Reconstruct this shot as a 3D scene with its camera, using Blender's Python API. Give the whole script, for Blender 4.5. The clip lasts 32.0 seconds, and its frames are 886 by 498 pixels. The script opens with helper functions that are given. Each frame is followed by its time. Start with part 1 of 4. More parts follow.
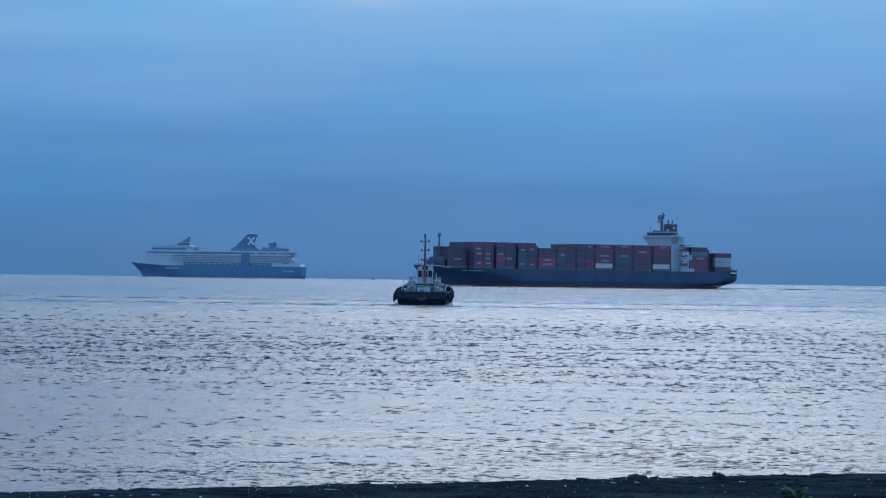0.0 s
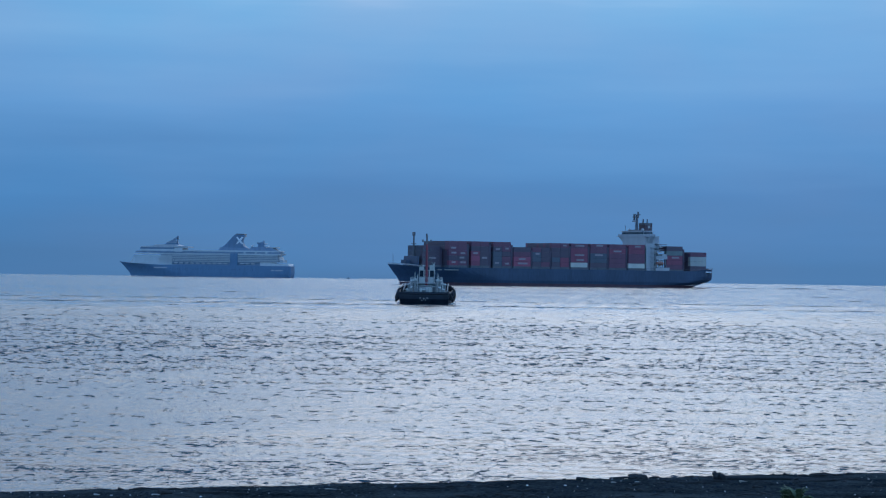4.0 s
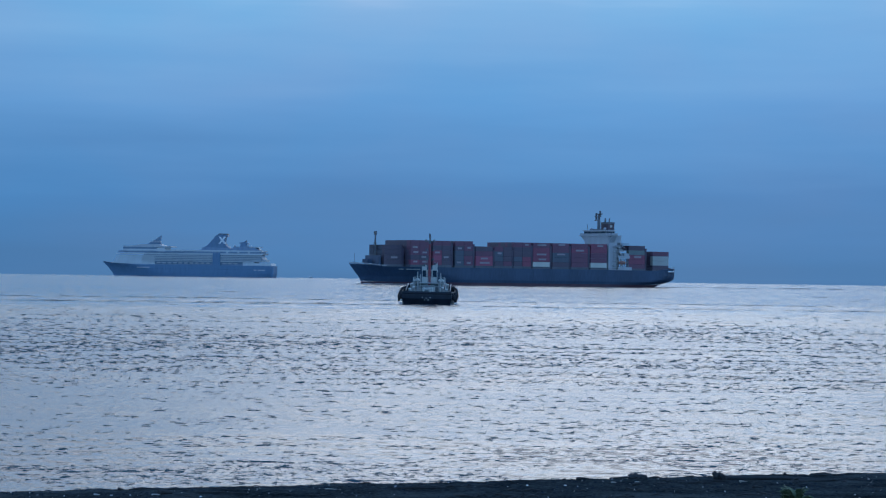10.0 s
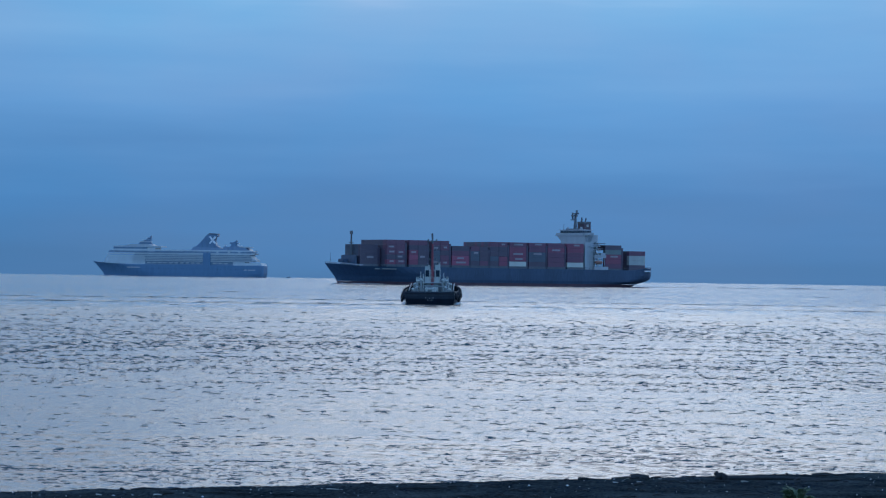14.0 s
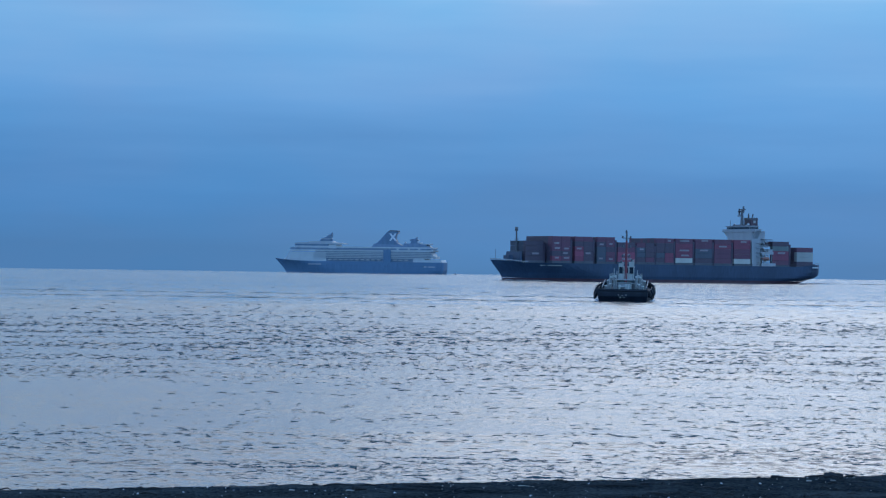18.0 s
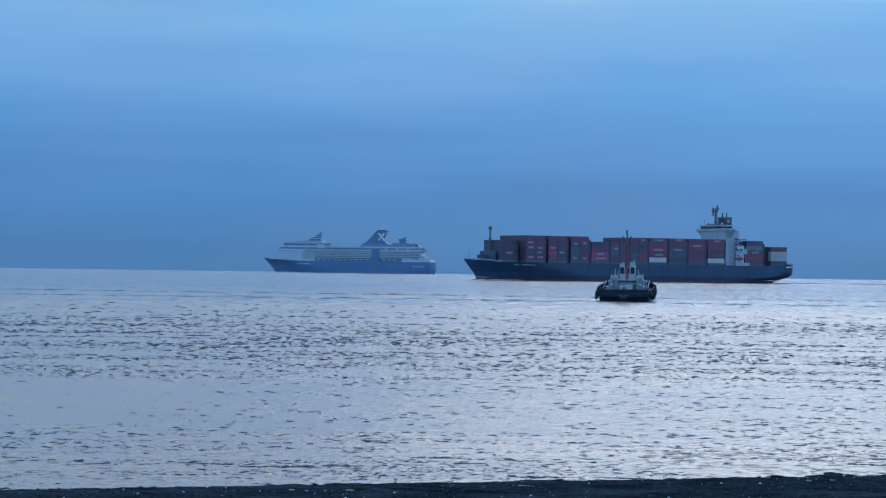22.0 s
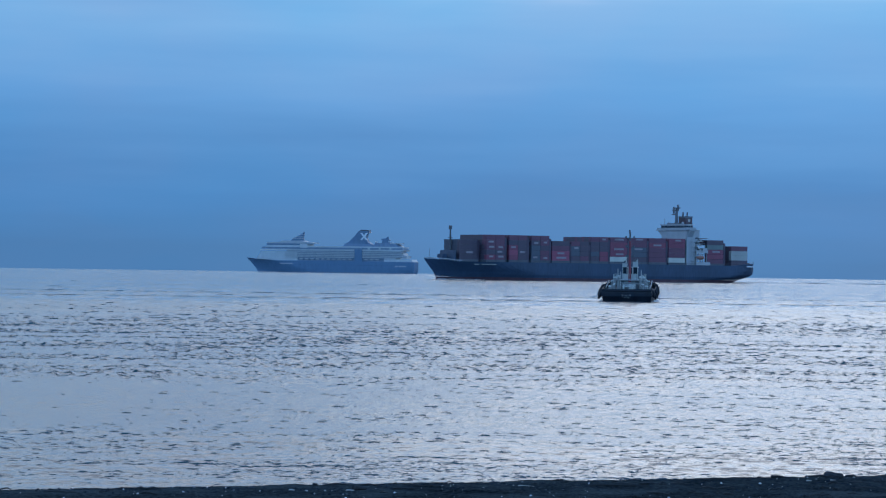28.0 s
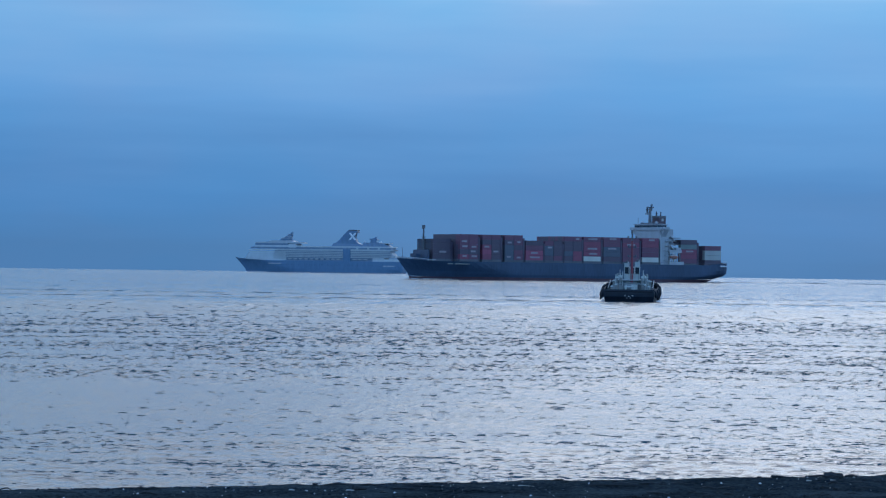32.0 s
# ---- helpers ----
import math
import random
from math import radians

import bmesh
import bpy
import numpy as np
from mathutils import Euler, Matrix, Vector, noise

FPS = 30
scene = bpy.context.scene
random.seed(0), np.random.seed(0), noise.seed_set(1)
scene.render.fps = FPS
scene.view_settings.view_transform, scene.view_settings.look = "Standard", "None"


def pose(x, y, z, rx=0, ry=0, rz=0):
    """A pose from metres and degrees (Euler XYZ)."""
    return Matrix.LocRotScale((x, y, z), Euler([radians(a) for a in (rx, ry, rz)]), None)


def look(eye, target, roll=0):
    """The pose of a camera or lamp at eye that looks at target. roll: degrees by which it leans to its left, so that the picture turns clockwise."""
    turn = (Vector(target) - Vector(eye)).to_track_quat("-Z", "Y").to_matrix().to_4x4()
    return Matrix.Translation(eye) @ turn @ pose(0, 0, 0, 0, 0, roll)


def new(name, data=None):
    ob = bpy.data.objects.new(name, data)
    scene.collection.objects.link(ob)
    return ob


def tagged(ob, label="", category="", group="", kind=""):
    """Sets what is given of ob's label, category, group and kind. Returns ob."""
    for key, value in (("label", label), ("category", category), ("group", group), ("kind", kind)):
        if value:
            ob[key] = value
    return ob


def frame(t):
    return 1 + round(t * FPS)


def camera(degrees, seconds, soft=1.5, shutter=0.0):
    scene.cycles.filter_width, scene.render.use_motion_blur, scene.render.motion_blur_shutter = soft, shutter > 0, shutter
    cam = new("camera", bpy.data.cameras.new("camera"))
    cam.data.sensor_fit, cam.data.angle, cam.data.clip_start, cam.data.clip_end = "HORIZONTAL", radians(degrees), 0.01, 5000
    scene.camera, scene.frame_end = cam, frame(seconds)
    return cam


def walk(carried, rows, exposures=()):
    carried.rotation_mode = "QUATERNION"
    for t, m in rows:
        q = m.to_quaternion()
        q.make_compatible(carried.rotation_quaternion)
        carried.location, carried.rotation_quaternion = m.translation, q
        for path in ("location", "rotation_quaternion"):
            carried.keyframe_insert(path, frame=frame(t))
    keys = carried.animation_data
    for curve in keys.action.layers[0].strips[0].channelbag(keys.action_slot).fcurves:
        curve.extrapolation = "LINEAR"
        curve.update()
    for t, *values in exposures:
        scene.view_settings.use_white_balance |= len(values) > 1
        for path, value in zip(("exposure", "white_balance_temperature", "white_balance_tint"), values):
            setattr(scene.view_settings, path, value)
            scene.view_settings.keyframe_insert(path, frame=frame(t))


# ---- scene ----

# ================= camera =================
EYE = (0.0, 0.0, 4.4)
cam = camera(18.6, 32.0, soft=1.25)


def aim(turn, lift, lean=0.785):
    """turn: degrees to the right of +y; lift: degrees above level."""
    a, e = radians(turn), radians(lift)
    way = Vector((math.sin(a) * math.cos(e), math.cos(a) * math.cos(e), math.sin(e)))
    return look(EYE, Vector(EYE) + way * 100.0, lean)


PATH = [(0.0, aim(0.0, 0.612)), (0.4, aim(0.0, 0.602)), (13.4, aim(0.0, 0.602)), (14.0, aim(-0.04, 0.602)),
        (14.5, aim(-0.25, 0.602)), (15.0, aim(-0.78, 0.600)), (15.5, aim(-1.65, 0.593)), (16.0, aim(-2.65, 0.575)),
        (16.5, aim(-3.38, 0.542)), (17.0, aim(-3.84, 0.522)), (17.5, aim(-4.02, 0.510)), (18.0, aim(-4.09, 0.482)),
        (18.6, aim(-4.09, 0.478)), (32.0, aim(-4.09, 0.478))]
# the camera's own metering lifts the picture a little once it has turned from the bright side
walk(cam, PATH, exposures=((0.0, -0.07), (13.4, -0.07), (15.5, -0.02), (18.0, 0.05), (32.0, 0.05)))

# ================= sky and sun =================
SUN_TURN, SUN_LIFT = 3.8, 16.0       # the veiled sun stands behind the ships
world = bpy.data.worlds.new("dusk_sky")
scene.world = world
world.use_nodes = True
wn, wl = world.node_tree.nodes, world.node_tree.links
wn.clear()


w_out = wn.new("ShaderNodeOutputWorld")
w_bg = wn.new("ShaderNodeBackground")
w_geo = wn.new("ShaderNodeTexCoord")
w_sep = wn.new("ShaderNodeSeparateXYZ")
wl.new(w_geo.outputs["Generated"], w_sep.inputs[0])
w_sky = wn.new("ShaderNodeTexSky")
w_sky.sky_type = "NISHITA"
w_sky.sun_disc = False
w_sky.sun_elevation, w_sky.sun_rotation = radians(SUN_LIFT), radians(SUN_TURN)
# cloud deck: colour by height above the sea, broken up by soft streaks
w_map = wn.new("ShaderNodeMapping")
w_map.inputs["Scale"].default_value = (3.0, 3.0, 30.0)
w_map.inputs["Rotation"].default_value = (0.0, radians(2.5), 0.0)
wl.new(w_geo.outputs["Generated"], w_map.inputs[0])
w_noise = wn.new("ShaderNodeTexNoise")
w_noise.inputs["Scale"].default_value, w_noise.inputs["Detail"].default_value = 1.6, 4.0
wl.new(w_map.outputs[0], w_noise.inputs["Vector"])
w_sub = wn.new("ShaderNodeMath")
w_sub.operation = "MULTIPLY_ADD"
w_sub.inputs[1].default_value, w_sub.inputs[2].default_value = 0.05, -0.026
wl.new(w_noise.outputs[0], w_sub.inputs[0])
w_add = wn.new("ShaderNodeMath")
w_add.operation = "ADD"
wl.new(w_sep.outputs[2], w_add.inputs[0])
wl.new(w_sub.outputs[0], w_add.inputs[1])
w_ramp = wn.new("ShaderNodeValToRGB")
stops = [(0.0, (0.066, 0.207, 0.45)), (0.03, (0.075, 0.247, 0.55)), (0.065, (0.122, 0.35, 0.71)), (0.105, (0.215, 0.475, 0.82)), (0.145, (0.79, 0.98, 1.18)),
         (0.21, (0.97, 1.14, 1.34)), (0.34, (0.64, 0.83, 1.08)), (0.6, (0.2, 0.38, 0.72)), (1.0, (0.2, 0.38, 0.74))]
while len(w_ramp.color_ramp.elements) < len(stops):
    w_ramp.color_ramp.elements.new(0.5)
for e, (p, c) in zip(w_ramp.color_ramp.elements, stops):
    e.position, e.color = p, (*c, 1)
wl.new(w_add.outputs[0], w_ramp.inputs[0])
# behind the eye the sky is bluer and raised, to light the ships' near sides
w_dot = wn.new("ShaderNodeVectorMath")
w_dot.operation = "DOT_PRODUCT"
sa, se = radians(SUN_TURN), radians(SUN_LIFT)
w_dot.inputs[1].default_value = (math.sin(sa) * math.cos(se), math.cos(sa) * math.cos(se), math.sin(se))
wl.new(w_geo.outputs["Generated"], w_dot.inputs[0])
w_part = wn.new("ShaderNodeMapRange")
w_part.inputs[1].default_value, w_part.inputs[2].default_value = -0.7, 0.95
wl.new(w_dot.outputs["Value"], w_part.inputs[0])
w_side = wn.new("ShaderNodeMixRGB")
w_side.inputs[1].default_value, w_side.inputs[2].default_value = (0.74, 1.2, 1.6, 1), (1, 1, 1, 1)
wl.new(w_part.outputs[0], w_side.inputs[0])
w_mul = wn.new("ShaderNodeMixRGB")
w_mul.blend_type = "MULTIPLY"
w_mul.inputs[0].default_value = 1.0
wl.new(w_ramp.outputs[0], w_mul.inputs[1])
wl.new(w_side.outputs[0], w_mul.inputs[2])
w_clear = wn.new("ShaderNodeMixRGB")
w_clear.blend_type = "MULTIPLY"
w_clear.inputs[0].default_value = 1.0
w_clear.inputs[2].default_value = (0.012, 0.012, 0.012, 1)
wl.new(w_sky.outputs[0], w_clear.inputs[1])
w_mix = wn.new("ShaderNodeMixRGB")
w_mix.inputs[0].default_value = 0.97
wl.new(w_clear.outputs[0], w_mix.inputs[1])
# soft lilac and pale blue patches in the cloud
w_map2 = wn.new("ShaderNodeMapping")
w_map2.inputs["Scale"].default_value = (5.0, 5.0, 11.0)
wl.new(w_geo.outputs["Generated"], w_map2.inputs[0])
w_cloud = wn.new("ShaderNodeTexNoise")
w_cloud.inputs["Scale"].default_value, w_cloud.inputs["Detail"].default_value = 2.2, 5.0
wl.new(w_map2.outputs[0], w_cloud.inputs["Vector"])
w_hue = wn.new("ShaderNodeMapRange")
w_hue.inputs[1].default_value, w_hue.inputs[2].default_value = 0.3, 0.7
wl.new(w_cloud.outputs[0], w_hue.inputs[0])
w_tint = wn.new("ShaderNodeMixRGB")
w_tint.inputs[1].default_value, w_tint.inputs[2].default_value = (0.88, 1.0, 1.02, 1), (1.14, 1.0, 0.985, 1)
wl.new(w_hue.outputs[0], w_tint.inputs[0])
w_mul2 = wn.new("ShaderNodeMixRGB")
w_mul2.blend_type = "MULTIPLY"
w_mul2.inputs[0].default_value = 1.0
wl.new(w_mul.outputs[0], w_mul2.inputs[1])
wl.new(w_tint.outputs[0], w_mul2.inputs[2])
# the sky pales a little from left to right, towards the sun
w_pale = wn.new("ShaderNodeMath")
w_pale.operation = "MULTIPLY_ADD"
w_pale.inputs[1].default_value, w_pale.inputs[2].default_value = 0.12, 1.0
wl.new(w_sep.outputs[0], w_pale.inputs[0])
w_mul3 = wn.new("ShaderNodeMixRGB")
w_mul3.blend_type = "MULTIPLY"
w_mul3.inputs[0].default_value = 1.0
wl.new(w_mul2.outputs[0], w_mul3.inputs[1])
wl.new(w_pale.outputs[0], w_mul3.inputs[2])
wl.new(w_mul3.outputs[0], w_mix.inputs[2])
wl.new(w_mix.outputs[0], w_bg.inputs[0])
w_bg.inputs[1].default_value = 1.0
wl.new(w_bg.outputs[0], w_out.inputs[0])

sun_data = bpy.data.lights.new("veiled_sun", "SUN")
sun_data.energy, sun_data.angle, sun_data.color = 0.097, radians(20), (0.95, 0.96, 1.0)
sun = new("veiled_sun", sun_data)
sun.matrix_world = look((math.sin(sa) * math.cos(se) * 900, math.cos(sa) * math.cos(se) * 900, math.sin(se) * 900), (0, 0, 0))

# ================= materials =================
MATS = {}


def base_mat(name):
    m = bpy.data.materials.new(name)
    m.use_nodes = True
    n, l = m.node_tree.nodes, m.node_tree.links
    return m, n, l, n["Principled BSDF"]


def paint(name, colour, rough=0.5, metal=0.0, grain=0.6, scale=1.0, bump=0.02, wear=0.18, streak=(1, 1, 0.25)):
    """Weathered paint: stains at two scales and fine relief."""
    if name in MATS:
        return MATS[name]
    m, n, l, b = base_mat(name)
    tc = n.new("ShaderNodeTexCoord")
    mp = n.new("ShaderNodeMapping")
    mp.inputs["Scale"].default_value = streak
    l.new(tc.outputs["Object"], mp.inputs[0])
    big, fine = n.new("ShaderNodeTexNoise"), n.new("ShaderNodeTexNoise")
    big.inputs["Scale"].default_value, big.inputs["Detail"].default_value = 0.25 * scale, 4
    fine.inputs["Scale"].default_value, fine.inputs["Detail"].default_value = 4.0 * scale, 5
    l.new(mp.outputs[0], big.inputs["Vector"])
    l.new(mp.outputs[0], fine.inputs["Vector"])
    mix = n.new("ShaderNodeMath")
    mix.operation = "MULTIPLY_ADD"
    mix.inputs[1].default_value = grain
    l.new(fine.outputs[0], mix.inputs[0])
    l.new(big.outputs[0], mix.inputs[2])
    ramp = n.new("ShaderNodeMapRange")
    ramp.inputs[1].default_value, ramp.inputs[2].default_value = 0.3 + 0.3 * grain, 0.7 + 0.7 * grain
    ramp.inputs[3].default_value, ramp.inputs[4].default_value = 1 - wear, 1 + wear
    l.new(mix.outputs[0], ramp.inputs[0])
    col = n.new("ShaderNodeMixRGB")
    col.blend_type = "MULTIPLY"
    col.inputs[0].default_value = 1
    col.inputs[1].default_value = (*colour, 1)
    l.new(ramp.outputs[0], col.inputs[2])
    l.new(col.outputs[0], b.inputs["Base Color"])
    b.inputs["Roughness"].default_value, b.inputs["Metallic"].default_value = rough, metal
    if bump:
        bp = n.new("ShaderNodeBump")
        bp.inputs["Strength"].default_value, bp.inputs["Distance"].default_value = 0.4, bump
        l.new(fine.outputs[0], bp.inputs["Height"])
        l.new(bp.outputs[0], b.inputs["Normal"])
    MATS[name] = m
    return m


def mixed_boxes():
    """Container paints that differ from box to box, with distance haze mixed into their tones."""
    m, n, l, b = base_mat("mixed_container_paint")
    g = n.new("ShaderNodeNewGeometry")
    r = n.new("ShaderNodeValToRGB")
    r.color_ramp.interpolation = "CONSTANT"
    cols = [(0.135, 0.06, 0.095), (0.16, 0.062, 0.095), (0.095, 0.07, 0.095), (0.09, 0.095, 0.14), (0.15, 0.06, 0.09), (0.12, 0.13, 0.15)]
    while len(r.color_ramp.elements) < len(cols):
        r.color_ramp.elements.new(0.5)
    for i, (e, c) in enumerate(zip(r.color_ramp.elements, cols)):
        e.position, e.color = i / len(cols), (*c, 1)
    l.new(g.outputs["Random Per Island"], r.inputs[0])
    l.new(r.outputs[0], b.inputs["Base Color"])
    b.inputs["Roughness"].default_value = 0.6
    return m


M_WHITE = paint("white_ship_paint", (0.5, 0.53, 0.55), 0.45, wear=0.12)
M_HOUSE = paint("off_white_house_paint", (0.35, 0.375, 0.4), 0.5, wear=0.15)
M_GREY = paint("light_grey_paint", (0.42, 0.44, 0.46), 0.5, wear=0.15)
# dark steel and black hull are lightened and blued: distance haze in the colour
M_DARK = paint("hazed_dark_steel", (0.1, 0.112, 0.13), 0.5)
M_HULL = paint("hazed_black_hull_paint", (0.034, 0.064, 0.112), 0.6, wear=0.3, streak=(0.3, 0.3, 0.06))
M_BOOT = paint("red_antifouling_paint", (0.085, 0.042, 0.055), 0.6, wear=0.35)
# both navy paints are paler than navy, with distance haze painted in
M_BLUE = paint("hazed_navy_hull_paint", (0.105, 0.195, 0.305), 0.6, wear=0.15)
M_FUNNEL = paint("hazed_funnel_navy_paint", (0.12, 0.195, 0.285), 0.45)
M_RED = paint("red_mast_paint", (0.25, 0.04, 0.055), 0.5)
M_TUG = paint("tug_black_paint", (0.011, 0.018, 0.031), 0.6, wear=0.4, scale=4)
M_RUBBER = paint("black_rubber", (0.007, 0.011, 0.017), 0.85, scale=6, bump=0.03)
M_TUGW = paint("tug_white_paint", (0.42, 0.45, 0.43), 0.5, scale=5, bump=0.01)
M_TUGG = paint("dull_grey_deck_paint", (0.22, 0.24, 0.24), 0.6, scale=5, bump=0.01)
M_ORANGE = paint("lifeboat_orange", (0.3, 0.13, 0.1), 0.5)
M_MARK = paint("white_marking", (0.7, 0.72, 0.74), 0.6, bump=0)
M_FUNRED = paint("dull_red_funnel_paint", (0.075, 0.045, 0.06), 0.5)
# reds and browns pushed towards purple: distance haze is put into the colour
BOX_PAINT = {
    "m": paint("maroon_container", (0.155, 0.062, 0.095), 0.6, streak=(1, 1, 0.3)),
    "r": paint("red_container", (0.22, 0.06, 0.095), 0.6, streak=(1, 1, 0.3)),
    "p": paint("bright_red_container", (0.3, 0.075, 0.12), 0.6, streak=(1, 1, 0.3)),
    "b": paint("blue_container", (0.085, 0.098, 0.128), 0.6, streak=(1, 1, 0.3)),
    "g": paint("grey_green_container", (0.14, 0.18, 0.18), 0.6, streak=(1, 1, 0.3)),
    "w": paint("white_container", (0.5, 0.5, 0.45), 0.6, streak=(1, 1, 0.3)),
    "n": paint("shaded_end_container", (0.07, 0.08, 0.11), 0.6, streak=(1, 1, 0.3)),
    "k": paint("brown_container", (0.095, 0.07, 0.095), 0.6, streak=(1, 1, 0.3)),
    "l": paint("pale_grey_container", (0.36, 0.37, 0.35), 0.6, streak=(1, 1, 0.3)),
}
M_MIXED = mixed_boxes()
M_LASH = paint("lashing_bridge_paint", (0.085, 0.062, 0.09), 0.6)
M_BARS = paint("faded_lettering", (0.27, 0.24, 0.26), 0.6, bump=0)


def glass_mat():
    m, n, l, b = base_mat("dark_window_glass")
    b.inputs["Base Color"].default_value = (0.02, 0.025, 0.035, 1)
    b.inputs["Roughness"].default_value = 0.08
    b.inputs["IOR"].default_value = 1.5
    return m


M_GLASS = glass_mat()
# blue-grey with haze put into it, for cruise windows, recesses, houses and far boat
M_HAZED = paint("hazed_blue_grey", (0.17, 0.24, 0.33), 0.4, wear=0.25, bump=0)


def foam_mat():
    m, n, l, b = base_mat("white_foam")
    tc, no = n.new("ShaderNodeTexCoord"), n.new("ShaderNodeTexNoise")
    no.inputs["Scale"].default_value, no.inputs["Detail"].default_value = 0.6, 5
    l.new(tc.outputs["Object"], no.inputs["Vector"])
    rr = n.new("ShaderNodeMapRange")
    rr.inputs[1].default_value, rr.inputs[2].default_value = 0.42, 0.6
    l.new(no.outputs[0], rr.inputs[0])
    l.new(rr.outputs[0], b.inputs["Alpha"])
    b.inputs["Base Color"].default_value = (0.8, 0.83, 0.85, 1)
    b.inputs["Roughness"].default_value = 0.8
    return m


M_FOAM = foam_mat()


def sea_mat():
    m, n, l, b = base_mat("sea_water")
    b.inputs["Base Color"].default_value = (0.008, 0.042, 0.066, 1)
    b.inputs["IOR"].default_value = 1.333
    b.inputs["Roughness"].default_value = 0.06
    tc = n.new("ShaderNodeTexCoord")

    def noise_at(sx, sy, scale, detail, rough=0.55, turn=14):
        mp = n.new("ShaderNodeMapping")
        mp.inputs["Scale"].default_value = (sx, sy, 1)
        mp.inputs["Rotation"].default_value = (0, 0, radians(turn))
        l.new(tc.outputs["Object"], mp.inputs[0])
        no = n.new("ShaderNodeTexNoise")
        no.inputs["Scale"].default_value, no.inputs["Detail"].default_value = scale, detail
        no.inputs["Roughness"].default_value = rough
        l.new(mp.outputs[0], no.inputs["Vector"])
        return no

    # wind lanes: long patches where the ripples are stronger or nearly gone
    lane = noise_at(0.12, 1.0, 0.03, 4)
    lane2 = noise_at(0.12, 1.0, 0.012, 4)
    la = n.new("ShaderNodeMath")
    la.operation = "ADD"
    l.new(lane.outputs[0], la.inputs[0])
    l.new(lane2.outputs[0], la.inputs[1])
    lr = n.new("ShaderNodeMapRange")
    lr.inputs[1].default_value, lr.inputs[2].default_value = 0.86, 1.06
    lr.inputs[3].default_value, lr.inputs[4].default_value = 0.3, 1.0
    l.new(la.outputs[0], lr.inputs[0])
    sep = n.new("ShaderNodeSeparateXYZ")
    l.new(tc.outputs["Object"], sep.inputs[0])

    def offshore(a, b, lo, hi):
        """A value that changes with distance out along y, set to suit the camera's view."""
        r = n.new("ShaderNodeMapRange")
        r.inputs[1].default_value, r.inputs[2].default_value, r.inputs[3].default_value, r.inputs[4].default_value = a, b, lo, hi
        l.new(sep.outputs[1], r.inputs[0])
        return r

    def times(a, b):
        m_ = n.new("ShaderNodeMath")
        m_.operation = "MULTIPLY"
        l.new(a.outputs[0], m_.inputs[0])
        l.new(b.outputs[0], m_.inputs[1])
        return m_

    def crests(tex, lo, hi):
        """Short steep crests standing on flat water."""
        r = n.new("ShaderNodeMapRange")
        r.interpolation_type = "SMOOTHSTEP"
        r.inputs[1].default_value, r.inputs[2].default_value = lo, hi
        l.new(tex.outputs[0], r.inputs[0])
        return r

    waves, ripple = noise_at(0.65, 1.0, 3.4, 3), noise_at(0.7, 1.0, 11.0, 3)
    # crests drawn out along y and larger farther out, to fit the camera's view
    short = crests(noise_at(1.0, 0.3, 5.5, 2, turn=3), 0.45, 0.72)
    middle = crests(noise_at(1.0, 0.26, 2.3, 2, turn=-2), 0.48, 0.72)
    long = crests(noise_at(1.0, 0.22, 0.13, 4, turn=1), 0.5, 0.72)
    near = times(lr, offshore(70, 150, 0.45, 0.0))
    mid = times(lr, times(offshore(70, 150, 0.1, 0.7), offshore(260, 420, 1.0, 0.1)))
    far = times(lr, times(offshore(200, 380, 0.0, 1.0), offshore(380, 600, 1.0, 0.15)))
    chop = times(lr, offshore(50, 200, 0.35, 0.3))
    normal = None
    for tex, amount, dist in ((long, far, 0.8), (middle, mid, 0.16), (short, near, 0.07), (waves, chop, 0.06), (ripple, chop, 0.01)):
        bp = n.new("ShaderNodeBump")
        bp.inputs["Distance"].default_value = dist
        l.new(amount.outputs[0], bp.inputs["Strength"])
        l.new(tex.outputs[0], bp.inputs["Height"])
        if normal:
            l.new(normal.outputs[0], bp.inputs["Normal"])
        normal = bp
    l.new(normal.outputs[0], b.inputs["Normal"])
    # cat's-paws: streaks far out where the wind roughens the surface
    paws = n.new("ShaderNodeMapRange")
    paws.inputs[1].default_value, paws.inputs[2].default_value, paws.inputs[3].default_value, paws.inputs[4].default_value = 0.35, 0.65, -0.04, 0.04
    l.new(noise_at(0.06, 1.0, 0.022, 5, 0.65, turn=1).outputs[0], paws.inputs[0])
    rough = n.new("ShaderNodeMath")
    rough.operation = "ADD"
    l.new(offshore(260, 600, 0.215, 0.16).outputs[0], rough.inputs[0])
    dapple = n.new("ShaderNodeMapRange")
    dapple.inputs[1].default_value, dapple.inputs[2].default_value, dapple.inputs[3].default_value, dapple.inputs[4].default_value = 0.35, 0.65, -0.07, 0.07
    l.new(noise_at(1.0, 0.2, 0.42, 3, 0.6, turn=2).outputs[0], dapple.inputs[0])
    both = n.new("ShaderNodeMath")
    both.operation = "ADD"
    l.new(paws.outputs[0], both.inputs[0])
    l.new(dapple.outputs[0], both.inputs[1])
    l.new(times(both, offshore(230, 400, 0.0, 1.0)).outputs[0], rough.inputs[1])
    l.new(rough.outputs[0], b.inputs["Roughness"])
    return m


M_SEA = sea_mat()


